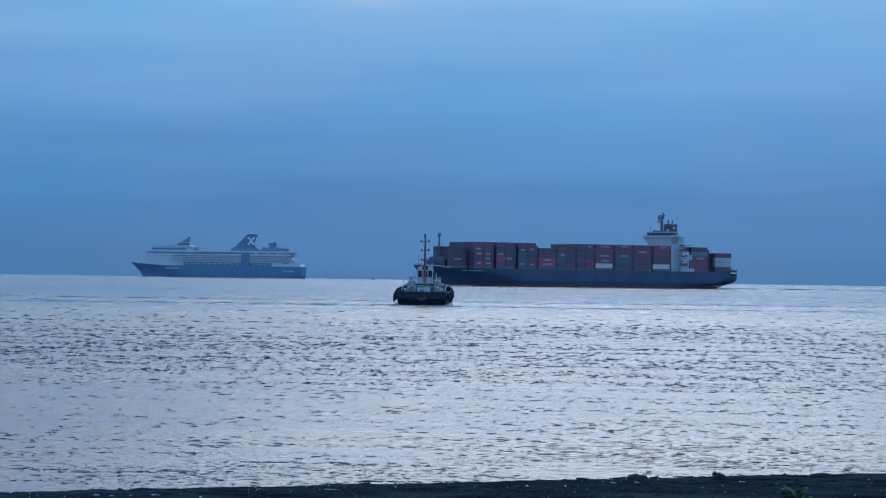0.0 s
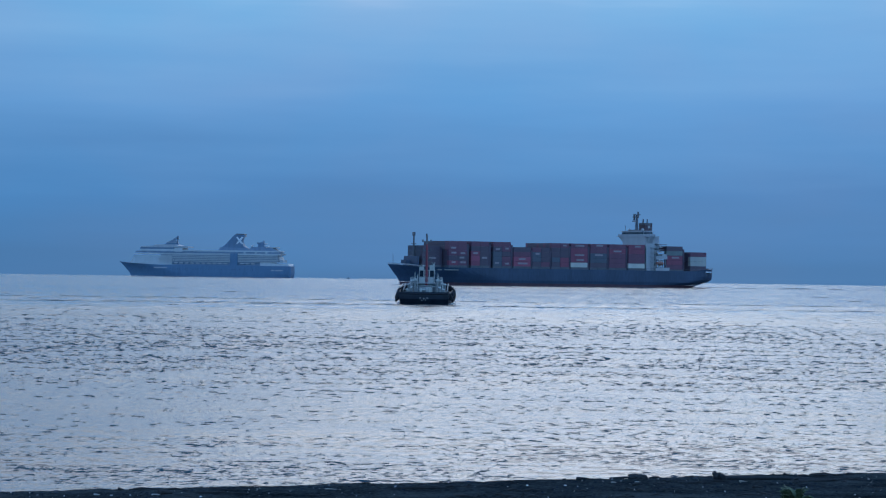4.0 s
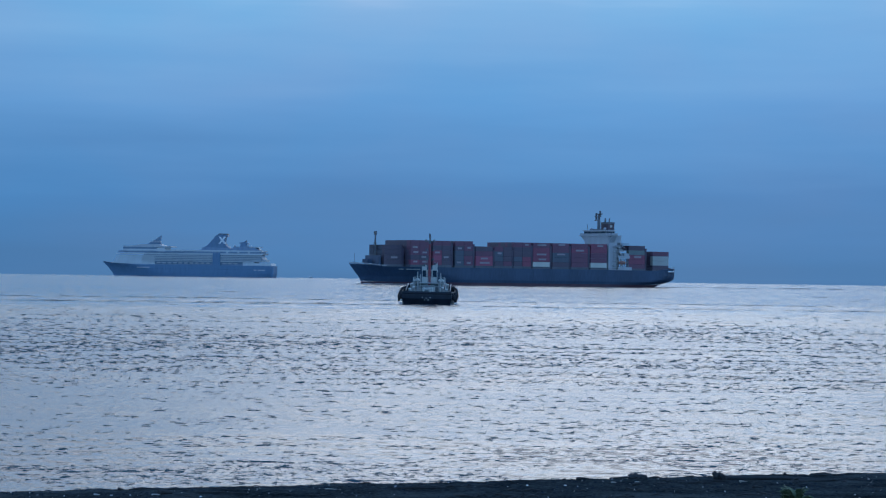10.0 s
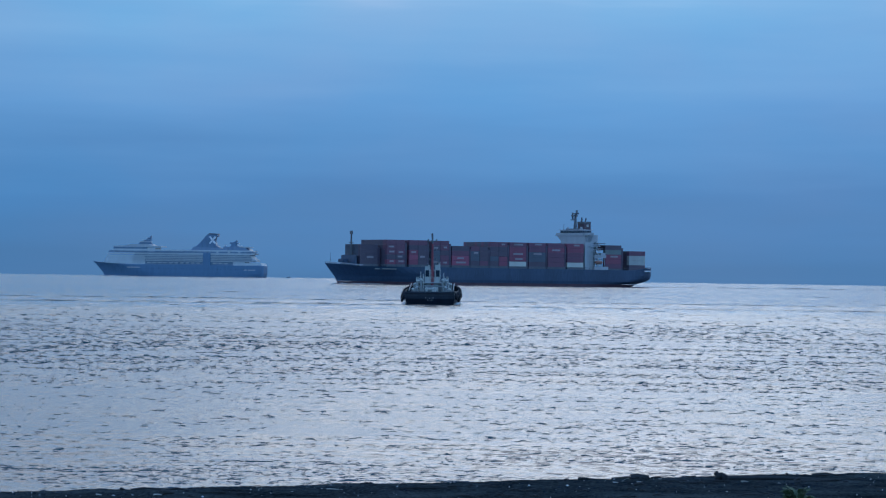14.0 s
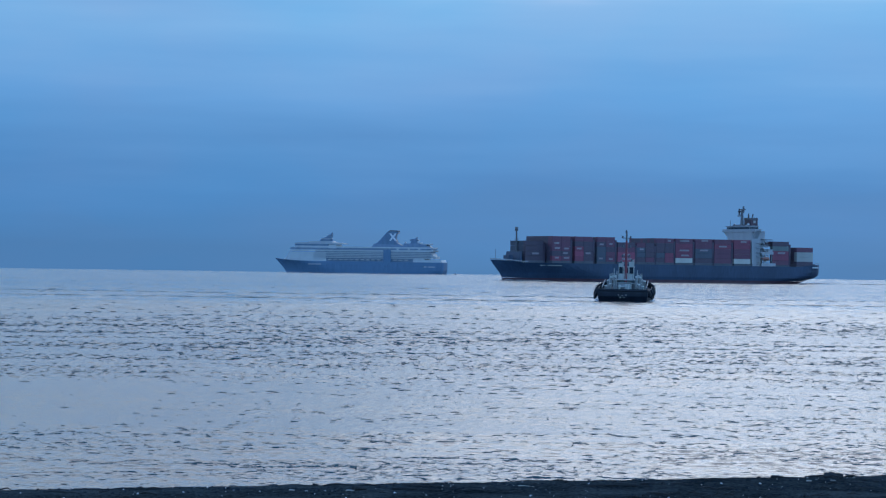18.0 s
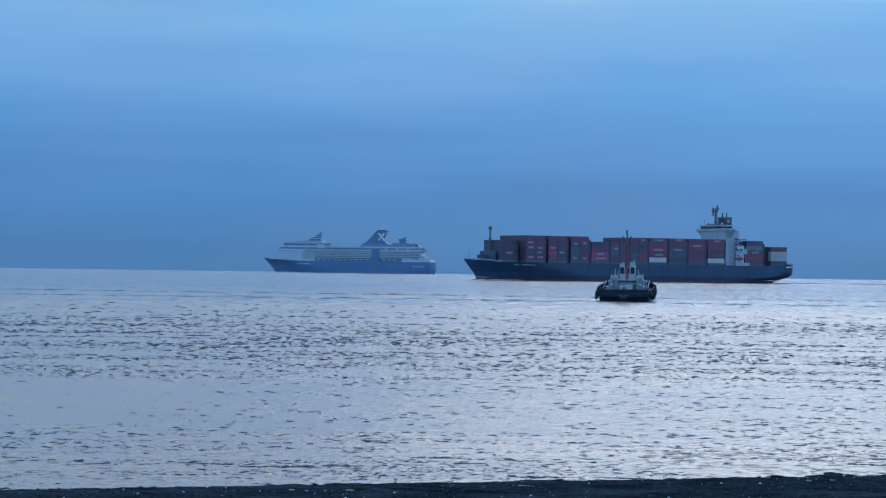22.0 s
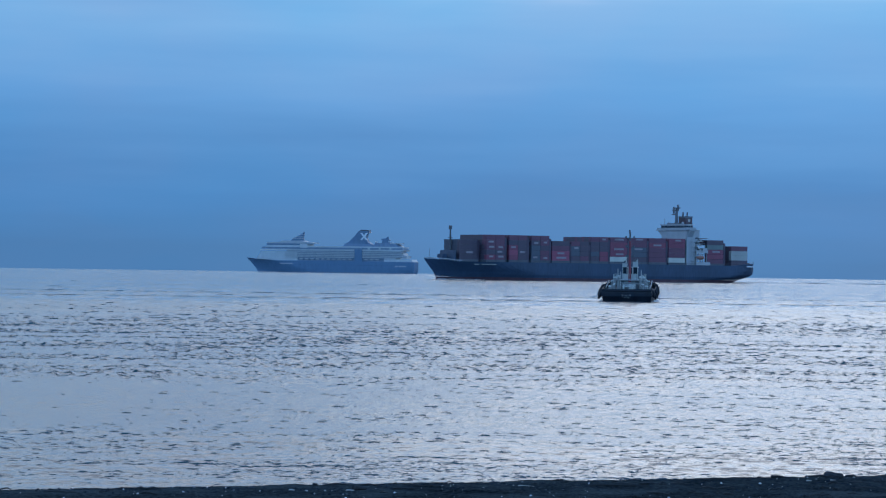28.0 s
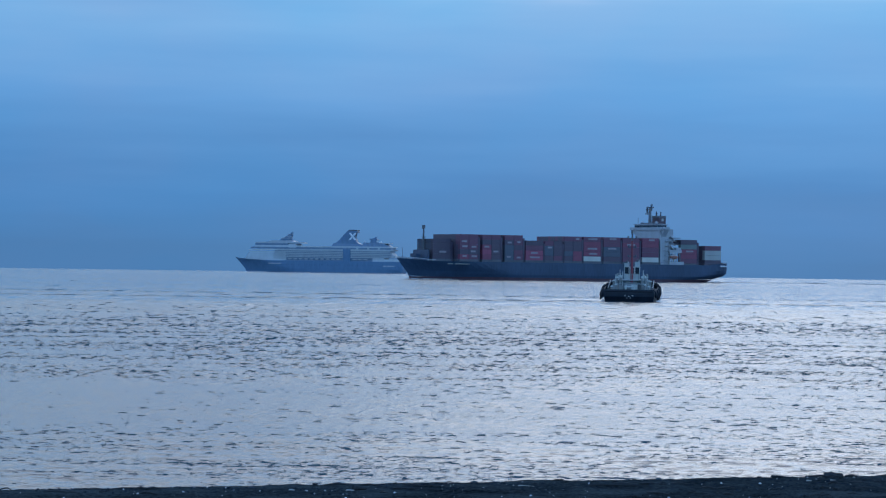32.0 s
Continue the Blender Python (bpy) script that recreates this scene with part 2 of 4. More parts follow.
def sand_mat():
    m, n, l, b = base_mat("black_sand")
    tc = n.new("ShaderNodeTexCoord")
    big, fine = n.new("ShaderNodeTexNoise"), n.new("ShaderNodeTexNoise")
    big.inputs["Scale"].default_value, big.inputs["Detail"].default_value = 0.7, 5
    fine.inputs["Scale"].default_value, fine.inputs["Detail"].default_value = 14, 8
    l.new(tc.outputs["Object"], big.inputs["Vector"])
    l.new(tc.outputs["Object"], fine.inputs["Vector"])
    r1 = n.new("ShaderNodeValToRGB")
    r1.color_ramp.elements[0].position, r1.color_ramp.elements[0].color = 0.36, (0.008, 0.012, 0.014, 1)
    r1.color_ramp.elements[1].position, r1.color_ramp.elements[1].color = 0.64, (0.075, 0.088, 0.09, 1)
    mx = n.new("ShaderNodeMixRGB")
    mx.inputs[0].default_value = 0.5
    l.new(big.outputs[0], mx.inputs[1])
    l.new(fine.outputs[0], mx.inputs[2])
    l.new(mx.outputs[0], r1.inputs[0])
    l.new(r1.outputs[0], b.inputs["Base Color"])
    b.inputs["Roughness"].default_value = 0.95
    b.inputs["Specular IOR Level"].default_value = 0.0
    bp = n.new("ShaderNodeBump")
    bp.inputs["Distance"].default_value = 0.12
    l.new(fine.outputs[0], bp.inputs["Height"])
    l.new(bp.outputs[0], b.inputs["Normal"])
    return m


M_SAND = sand_mat()


def gravel_mat():
    """Pebbles, each of its own grey."""
    m, n, l, b = base_mat("mixed_gravel")
    g, r = n.new("ShaderNodeNewGeometry"), n.new("ShaderNodeValToRGB")
    for e, (p, c) in zip((r.color_ramp.elements[0], r.color_ramp.elements[1], r.color_ramp.elements.new(0.9)), ((0.0, (0.006, 0.012, 0.02)), (1.0, (0.05, 0.062, 0.076)), (0.9, (0.022, 0.036, 0.052)))):
        e.position, e.color = p, (*c, 1)
    l.new(g.outputs["Random Per Island"], r.inputs[0])
    l.new(r.outputs[0], b.inputs["Base Color"])
    b.inputs["Roughness"].default_value = 0.9
    b.inputs["Specular IOR Level"].default_value = 0.1
    return m


M_GRAVEL = gravel_mat()
M_WOOD = paint("weathered_driftwood", (0.024, 0.026, 0.028), 0.85, scale=8, wear=0.4, bump=0.03)
M_BLEACH = paint("bleached_driftwood", (0.42, 0.4, 0.37), 0.85, scale=8, wear=0.3)
M_STONE = paint("dark_beach_stone", (0.03, 0.04, 0.052), 0.8, scale=8, wear=0.7)
M_PALE = paint("pale_beach_stone", (0.45, 0.45, 0.46), 0.8, scale=8, wear=0.3)
M_LEAF = paint("weed_leaf", (0.075, 0.11, 0.05), 0.6, scale=12, wear=0.3, bump=0)

# ================= mesh helpers =================


def part(name, bm, material, parent=None, label=""):
    """One bmesh as one mesh object, under a thing or a part."""
    me = bpy.data.meshes.new(name)
    bmesh.ops.recalc_face_normals(bm, faces=bm.faces)
    bm.to_mesh(me)
    bm.free()
    me.materials.append(material)
    ob = new(name, me)
    ob.parent = parent
    if label:
        ob["label"] = label
    return ob


def shared(name, me, parent, m):
    """A further object on a mesh that exists already."""
    ob = new(name, me)
    ob.parent = parent
    ob.matrix_basis = m
    return ob


def box(bm, x0, x1, y0, y1, z0, z1):
    v = [bm.verts.new(p) for p in ((x0, y0, z0), (x1, y0, z0), (x1, y1, z0), (x0, y1, z0), (x0, y0, z1), (x1, y0, z1), (x1, y1, z1), (x0, y1, z1))]
    for f in ((0, 3, 2, 1), (4, 5, 6, 7), (0, 1, 5, 4), (1, 2, 6, 5), (2, 3, 7, 6), (3, 0, 4, 7)):
        bm.faces.new([v[i] for i in f])
    return bm


def prism(bm, outline, y0, y1):
    """An outline of (x, z) points carried from y0 to y1."""
    a = [bm.verts.new((x, y0, z)) for x, z in outline]
    b = [bm.verts.new((x, y1, z)) for x, z in outline]
    bm.faces.new(a), bm.faces.new(b[::-1])
    for i in range(len(a)):
        j = (i + 1) % len(a)
        bm.faces.new((a[i], b[i], b[j], a[j]))
    return bm


def rod(bm, p, q, r0, r1=None, seg=8):
    p, q = Vector(p), Vector(q)
    r1 = r0 if r1 is None else r1
    turn = (q - p).to_track_quat("Z", "Y").to_matrix()
    rings = []
    for c, r in ((p, r0), (q, r1)):
        rings.append([bm.verts.new(c + turn @ Vector((r * math.cos(2 * math.pi * i / seg), r * math.sin(2 * math.pi * i / seg), 0))) for i in range(seg)])
    for i in range(seg):
        j = (i + 1) % seg
        bm.faces.new((rings[0][i], rings[0][j], rings[1][j], rings[1][i]))
    bm.faces.new(rings[0][::-1]), bm.faces.new(rings[1])
    return bm


def ball(bm, c, r, sx=1.0, sy=1.0, sz=1.0, seg=10):
    made = bmesh.ops.create_uvsphere(bm, u_segments=seg, v_segments=seg // 2 + 1, radius=r)["verts"]
    for v in made:
        v.co = Vector((v.co.x * sx, v.co.y * sy, v.co.z * sz)) + Vector(c)
    return bm


def torus(bm, c, big, small, axis="y", seg=14, ring=7):
    """A tyre round the given axis."""
    g = []
    for i in range(seg):
        a = 2 * math.pi * i / seg
        row = []
        for j in range(ring):
            b = 2 * math.pi * j / ring
            d, h = big + small * math.cos(b), small * math.sin(b)
            p = (d * math.cos(a), h, d * math.sin(a)) if axis == "y" else (h, d * math.cos(a), d * math.sin(a))
            row.append(bm.verts.new(Vector(p) + Vector(c)))
        g.append(row)
    for i in range(seg):
        for j in range(ring):
            bm.faces.new((g[i][j], g[(i + 1) % seg][j], g[(i + 1) % seg][(j + 1) % ring], g[i][(j + 1) % ring]))
    return bm


def hull_mesh(bm, levels, half, sheer, n=48):
    """A hull skin. levels: (z, stern x, stem x, half beam, run aft, entry fore); sheer(u): lift of the top level."""
    rows = []
    for k, (z, xb, xf, hb, run, entry) in enumerate(levels):
        row = []
        for i in range(n + 1):
            u = i / n
            u = u + 0.08 * math.sin(2 * math.pi * u) * -1 / (2 * math.pi) * 2
            w = hb * half(u, run, entry)
            zz = z + (sheer(u) if k == len(levels) - 1 else sheer(u) * max(0, z) / levels[-1][0])
            row.append((bm.verts.new((xb + (xf - xb) * u, w, zz)), bm.verts.new((xb + (xf - xb) * u, -w, zz))))
        rows.append(row)
    for k in range(len(rows) - 1):
        for i in range(n):
            for s in (0, 1):
                bm.faces.new((rows[k][i][s], rows[k][i + 1][s], rows[k + 1][i + 1][s], rows[k + 1][i][s]))
        for i in (0, n):
            bm.faces.new((rows[k][i][0], rows[k][i][1], rows[k + 1][i][1], rows[k + 1][i][0]))
    for row in (rows[0], rows[-1]):
        for i in range(n):
            bm.faces.new((row[i][0], row[i + 1][0], row[i + 1][1], row[i][1]))
    bmesh.ops.remove_doubles(bm, verts=bm.verts, dist=0.005)
    return bm


def ship_half(u, run, entry):
    """Breadth along the hull, 0 at the stern, 1 at the stem."""
    fore = min(1.0, (1 - u) / entry)
    aft = min(1.0, u / run) if run else 1.0
    return max(0.004, (1 - (1 - fore) ** 2.0)) * (0.72 + 0.28 * (1 - (1 - aft) ** 2))


def empty(name, label, category, group="", kind=""):
    ob = new(name)
    return tagged(ob, label, category, group, kind)


# ================= sea and beach =================
SHORE = radians(25.0)                       # the beach runs slantwise
ALONG = Vector((math.cos(SHORE), math.sin(SHORE), 0))
OUT = Vector((-math.sin(SHORE), math.cos(SHORE), 0))
CREST = 45.85                               # from the eye to the crest of the beach


def grow(start, end, step, rate):
    out, p, s = [], start, step
    while abs(p) < end:
        out.append(p)
        p += s
        s *= rate
    return out + [end]


def grid_sheet(name, xs, ys, zfun, material, label, category):
    X, Y = np.meshgrid(np.array(xs), np.array(ys))
    Z = zfun(X, Y)
    nv, nx, ny = X.size, len(xs), len(ys)
    co = np.stack([X, Y, Z], -1).reshape(-1)
    idx = np.arange(nv).reshape(ny, nx)
    quads = np.stack([idx[:-1, :-1], idx[:-1, 1:], idx[1:, 1:], idx[1:, :-1]], -1).reshape(-1)
    me = bpy.data.meshes.new(name)
    me.vertices.add(nv)
    me.vertices.foreach_set("co", co)
    me.loops.add(len(quads))
    me.loops.foreach_set("vertex_index", quads)
    me.polygons.add(len(quads) // 4)
    me.polygons.foreach_set("loop_start", np.arange(0, len(quads), 4))
    me.polygons.foreach_set("use_smooth", np.ones(len(quads) // 4, dtype=bool))
    me.update()
    me.materials.append(material)
    return tagged(new(name, me), label, category, kind="structure")


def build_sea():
    """One sheet to the horizon; its grid fans out from the eye to suit the camera's view, and is coarse far out."""
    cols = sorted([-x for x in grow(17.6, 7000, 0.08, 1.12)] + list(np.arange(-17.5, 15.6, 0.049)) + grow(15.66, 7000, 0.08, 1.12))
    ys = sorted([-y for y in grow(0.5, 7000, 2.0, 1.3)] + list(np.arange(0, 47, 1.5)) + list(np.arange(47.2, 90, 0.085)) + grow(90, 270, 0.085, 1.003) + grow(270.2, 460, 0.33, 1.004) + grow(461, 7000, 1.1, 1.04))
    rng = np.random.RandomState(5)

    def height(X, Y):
        # columns spread with distance from the eye, keeping their spacing in the camera's view
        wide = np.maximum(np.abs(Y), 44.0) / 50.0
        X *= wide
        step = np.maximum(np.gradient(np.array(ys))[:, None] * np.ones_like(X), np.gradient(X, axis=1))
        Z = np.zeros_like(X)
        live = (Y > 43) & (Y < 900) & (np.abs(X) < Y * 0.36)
        x, y, st = (q[live].astype(np.float32) for q in (X, Y, step))
        gust = 1 + 0.35 * np.sin(x * 0.34 + y * 0.11 + 2 * np.sin(y * 0.07)) * np.sin(y * 0.29 - x * 0.09 + 1.3)
        span = np.interp(y, [50, 80, 130, 300, 460], [0.17, 0.25, 0.38, 0.85, 2.2])
        z, var = np.zeros_like(x), np.zeros_like(x)
        for i in range(96):
            lam = 0.2 * (5.0 / 0.2) ** (rng.rand() ** 1.25)
            turn = radians(90 + 4 + rng.normal() * 17)
            k = 2 * math.pi / lam
            amp = 0.023 * lam ** 0.8 / (1 + (lam / span) ** 2.2)
            ph = k * (x * math.cos(turn) + y * math.sin(turn)) + rng.rand() * 6.28
            ph += 1.8 * np.sin((0.5 + 1.6 * rng.rand()) * x + 0.23 * y * rng.rand() + i)
            s = np.sin(ph)
            amp = amp * np.clip((lam / st - 2.2) / 2.2, 0, 1)
            z += amp * s
            var += 0.5 * amp * amp
        rms = np.sqrt(var) + 1e-4
        # long flat troughs and few steep crests
        top = 0.9 * rms * (np.exp(np.clip(0.75 * z / rms, -3, 1.5)) - 1) * gust * np.interp(y, [50, 72, 80, 104, 114, 150], [0.6, 0.54, 0.22, 0.22, 0.4, 0.46]) * np.interp(x / y, [-0.07, 0.02], [1.0, 1.5])
        Z[live] = top
        return Z

    return grid_sheet("water", cols, ys, height, M_SEA, "grey-blue sea with small choppy waves, glittering at dusk", "sea")


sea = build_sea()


def crest_patch(verts, faces, x, y, length, h, steep, turn, rng, n=7):
    """One wavelet: a gentle apron and a short steep face turned to the camera, a crest that bows, and a long back."""
    bow, skew = rng.uniform(-0.12, 0.12) * length, rng.uniform(-0.3, 0.3)
    ca, sa_ = math.cos(turn), math.sin(turn)
    first = len(verts)
    for i in range(n):
        u = 2.0 * i / (n - 1) - 1.0
        top = h * (1 - abs(u + skew * (1 - u * u)) ** 2.6) * rng.uniform(0.7, 1.1)
        mid = bow * (1 - u * u) + rng.uniform(-0.03, 0.03) * length
        face = h / steep
        for oy, oz in ((-face - 4.0 * h, -0.3 * h), (-face, 0.0), (0.0, top), (0.7 * face + 2.0 * h, 0.5 * top), (face + 9.0 * h, -0.3 * h)):
            lx, ly = u * length / 2, mid + oy
            verts.append((x + lx * ca - ly * sa_, y + lx * sa_ + ly * ca, oz))
    for i in range(n - 1):
        for j in range(4):
            p = first + i * 5 + j
            faces.append((p, p + 5, p + 6, p + 1))


def build_wavelets():
    """Lanes of small steep wavelets, placed and sized to fit the camera's view; every set of them rises, sinks and
    sways as one.
    """
    # distance from the eye, share of ruffled water at the turns -12 and +8 degrees
    reach = [48, 57, 60, 72, 77, 104, 112, 138, 150, 205, 222, 280, 300, 408, 412, 416, 420, 494, 498, 503, 507, 900]
    left = [0.0, 0.1, 0.5, 0.36, 0.025, 0.012, 0.24, 0.36, 0.6, 0.6, 0.35, 0.16, 0.05, 0.03, 0.6, 0.6, 0.03, 0.04, 0.9, 0.9, 0.04, 0.02]
    right = [0.0, 0.45, 0.9, 0.85, 0.5, 0.45, 0.5, 0.5, 0.65, 0.7, 0.55, 0.3, 0.06, 0.04, 0.5, 0.5, 0.04, 0.04, 0.9, 0.9, 0.05, 0.03]
    rng = random.Random(77)
    zones = [(48, 108), (108, 340), (340, 900)]
    sets = []
    for zone, (near, far) in enumerate(zones):
        groups = [([], []) for k in range(6)]
        low, high = EYE[2] / far, EYE[2] / near
        for i in range((60000, 100000, 12000)[zone]):
            d = EYE[2] / rng.uniform(low, high)
            turn = rng.uniform(-14.5, 10.0)
            f = min(1.0, max(0.0, (turn + 12.0) / 20.0))
            x, y = d * math.sin(radians(turn)), d * math.cos(radians(turn))
            share = np.interp(d + 5 * math.sin(x * 0.05 + 1.0) * d / 150, reach, left) * (1 - f) + np.interp(d, reach, right) * f
            clump = 0.4 + 1.05 * noise.noise(Vector((x * 7.0 / d, math.log(d) * 38.0, 4.0))) + 0.6 * noise.noise(Vector((x * 30.0 / d, math.log(d) * 75.0, 9.0)))
            if rng.random() > share * min(1.0, max(0.04, 2.6 * clump - 0.45)):
                continue
            size = rng.random() ** 3.4
            # length and height are counted in picture pixels at this distance
            px = d / 4790.0
            length = px * ((2.8 + 20 * size) if zone == 0 else (2.4 + 14 * size) if zone == 1 else (6 + 28 * size))
            h = px * (0.42 + 0.9 * size) * (0.5 if zone == 2 else 1.0)
            verts, faces = groups[rng.randrange(6)]
            crest_patch(verts, faces, x, y, length, h, rng.uniform(0.6, 1.4) if rng.random() < 0.72 else rng.uniform(0.08, 0.17), rng.gauss(0.06, 0.12), rng, 5 if length < 9 * px else 7)
        # ragged little swells that steepen before they reach the sand
        for i in range(11 if zone == 0 else 0):
            d, turn = rng.uniform(57, 67), rng.uniform(-9.0, 9.0)
            for j in range(34):
                x = d * math.sin(radians(turn)) + rng.gauss(0, 0.42)
                y = d * math.cos(radians(turn)) + rng.gauss(0, 0.09) + 0.12 * math.sin(x * 3.0 + i)
                verts, faces = groups[rng.randrange(6)]
                crest_patch(verts, faces, x, y, rng.uniform(0.06, 0.3), rng.uniform(0.009, 0.022), rng.uniform(0.5, 1.0), rng.gauss(0.06, 0.1), rng)
        for k, (verts, faces) in enumerate(groups):
            me = bpy.data.meshes.new("wavelets")
            me.from_pydata(verts, [], faces)
            me.materials.append(M_SEA)
            ob = tagged(new("wavelets", me), "small dark-faced wavelets on the grey-blue sea", "waves", kind="stuff")
            sets.append((ob, zone, k))
    return sets


wavelets = build_wavelets()


def build_wake(away, start, end, longest, tall, seed, label):
    """A low broken crest that some hull has left behind: it lies across the view, away metres out."""
    rng = random.Random(seed)
    verts, faces = [], []
    x = start
    while x < end:
        length = longest * rng.uniform(0.15, 1.0)
        crest_patch(verts, faces, x + length / 2, away + away * 0.005 * rng.uniform(-1, 1), length, tall * rng.uniform(0.5, 1.2), 0.5, rng.gauss(0, 0.02), rng)
        x += length * rng.uniform(0.7, 1.5)
    me = bpy.data.meshes.new("wake")
    me.from_pydata(verts, [], faces)
    me.materials.append(M_SEA)
    return tagged(new("wake", me), label, "wake", kind="stuff")


build_wake(1722, -10, 640, 42, 0.5, 6, "thin dark broken wake line on the far water")
build_wake(498, -130, 90, 9, 0.085, 7, "faint old wake crossing the grey-blue water")
build_wake(416, -105, 75, 7, 0.085, 8, "faint old wake crossing the grey-blue water")
build_wake(431, -60, -6, 8, 0.09, 9, "faint fresh wake beside the tug")


def beach_z(v, u=0.0):
    """Height of the beach v metres from the eye towards the sea."""
    pts = [(-400, 9.0), (-12, 3.0), (0, 2.75), (15, 1.75), (32, 0.85), (CREST - 4, 0.62), (CREST, 0.6), (CREST + 3, 0.12), (CREST + 8, -0.6), (CREST + 40, -4.0)]
    return float(np.interp(v, [p[0] for p in pts], [p[1] for p in pts]))


def build_beach():
    us = sorted([-x for x in grow(1, 7000, 0.4, 1.18)] + list(np.arange(-0.8, 39.9, 0.12)) + grow(40, 7000, 0.4, 1.18))
    vs = sorted([-x for x in grow(12, 7000, 3, 1.3)] + list(np.arange(-10, 38, 1.0)) + list(np.arange(38, CREST + 2, 0.12)) + list(np.arange(CREST + 2.2, CREST + 40, 1.5)))

    def height(U, V):
        pv = [(-7000, 60.0), (-400, 9.0), (-12, 3.0), (0, 2.75), (15, 1.75), (32, 0.85), (CREST - 4, 0.62), (CREST - 0.3, 0.6), (CREST + 0.5, 0.5), (CREST + 3, 0.12), (CREST + 8, -0.6), (CREST + 40, -4.0)]
        Z = np.interp(V, [p[0] for p in pv], [p[1] for p in pv])
        near = np.exp(-((V - 43.0) / 9.0) ** 2)
        rng = np.random.RandomState(8)
        for i in range(40):
            lam = 0.3 * (3.0 / 0.3) ** rng.rand()
            a = rng.rand() * 6.28
            Z = Z + near * (0.0014 * lam ** 0.5 + 0.0028 * (lam < 0.6)) * np.sin(2 * math.pi / lam * (U * math.cos(a) + V * math.sin(a)) + rng.rand() * 6.28)
        return Z

    ob = grid_sheet("ground", us, vs, height, M_SAND, "black sand beach with gravel and driftwood", "beach")
    ob.matrix_basis = pose(0, 0, 0, 0, 0, 25.0)
    return ob


build_beach()


def on_beach(u, v, dz=0.0):
    p = ALONG * u + OUT * v
    return Vector((p.x, p.y, beach_z(v) + dz))


# ================= things on the beach =================


def stone_bm(r, rng, flat=0.6):
    bm = bmesh.new()
    bmesh.ops.create_icosphere(bm, subdivisions=2, radius=r)
    off = Vector((rng.random() * 50, rng.random() * 50, rng.random() * 50))
    for v in bm.verts:
        v.co *= 1 + 0.35 * noise.noise(v.co / r * 0.9 + off)
        v.co.z *= flat
    return bm


def log_bm(length, r, rng, bend=0.1, seg=9, n=14, taper=0.6):
    """A weathered log along x, knobbly and broken at its ends."""
    bm = bmesh.new()
    rings = []
    off = Vector((rng.random() * 30, rng.random() * 30, 0))
    for i in range(n):
        t = i / (n - 1)
        c = Vector((t * length - length / 2, bend * math.sin(t * 3.0) * length * 0.3, r * 0.9 + 0.25 * r * math.sin(t * 5)))
        rr = r * (1 - (1 - taper) * t)
        ring = []
        for k in range(seg):
            a = 2 * math.pi * k / seg
            d = rr * (1 + 0.35 * noise.noise(Vector((t * 4, math.cos(a), math.sin(a))) + off))
            ring.append(bm.verts.new(c + Vector((0.3 * r * noise.noise(Vector((a, t, 3)) + off) * (i in (0, n - 1)), d * math.cos(a), d * math.sin(a)))))
        rings.append(ring)
    for i in range(n - 1):
        for k in range(seg):
            bm.faces.new((rings[i][k], rings[i][(k + 1) % seg], rings[i + 1][(k + 1) % seg], rings[i + 1][k]))
    bm.faces.new(rings[0][::-1]), bm.faces.new(rings[-1])
    return bm


def put(ob, x, y, turn=0.0, sink=0.0, tilt=0.0):
    v = -x * math.sin(SHORE) + y * math.cos(SHORE)
    ob.matrix_basis = pose(x, y, beach_z(v) - sink, 0, tilt, turn)
    return ob


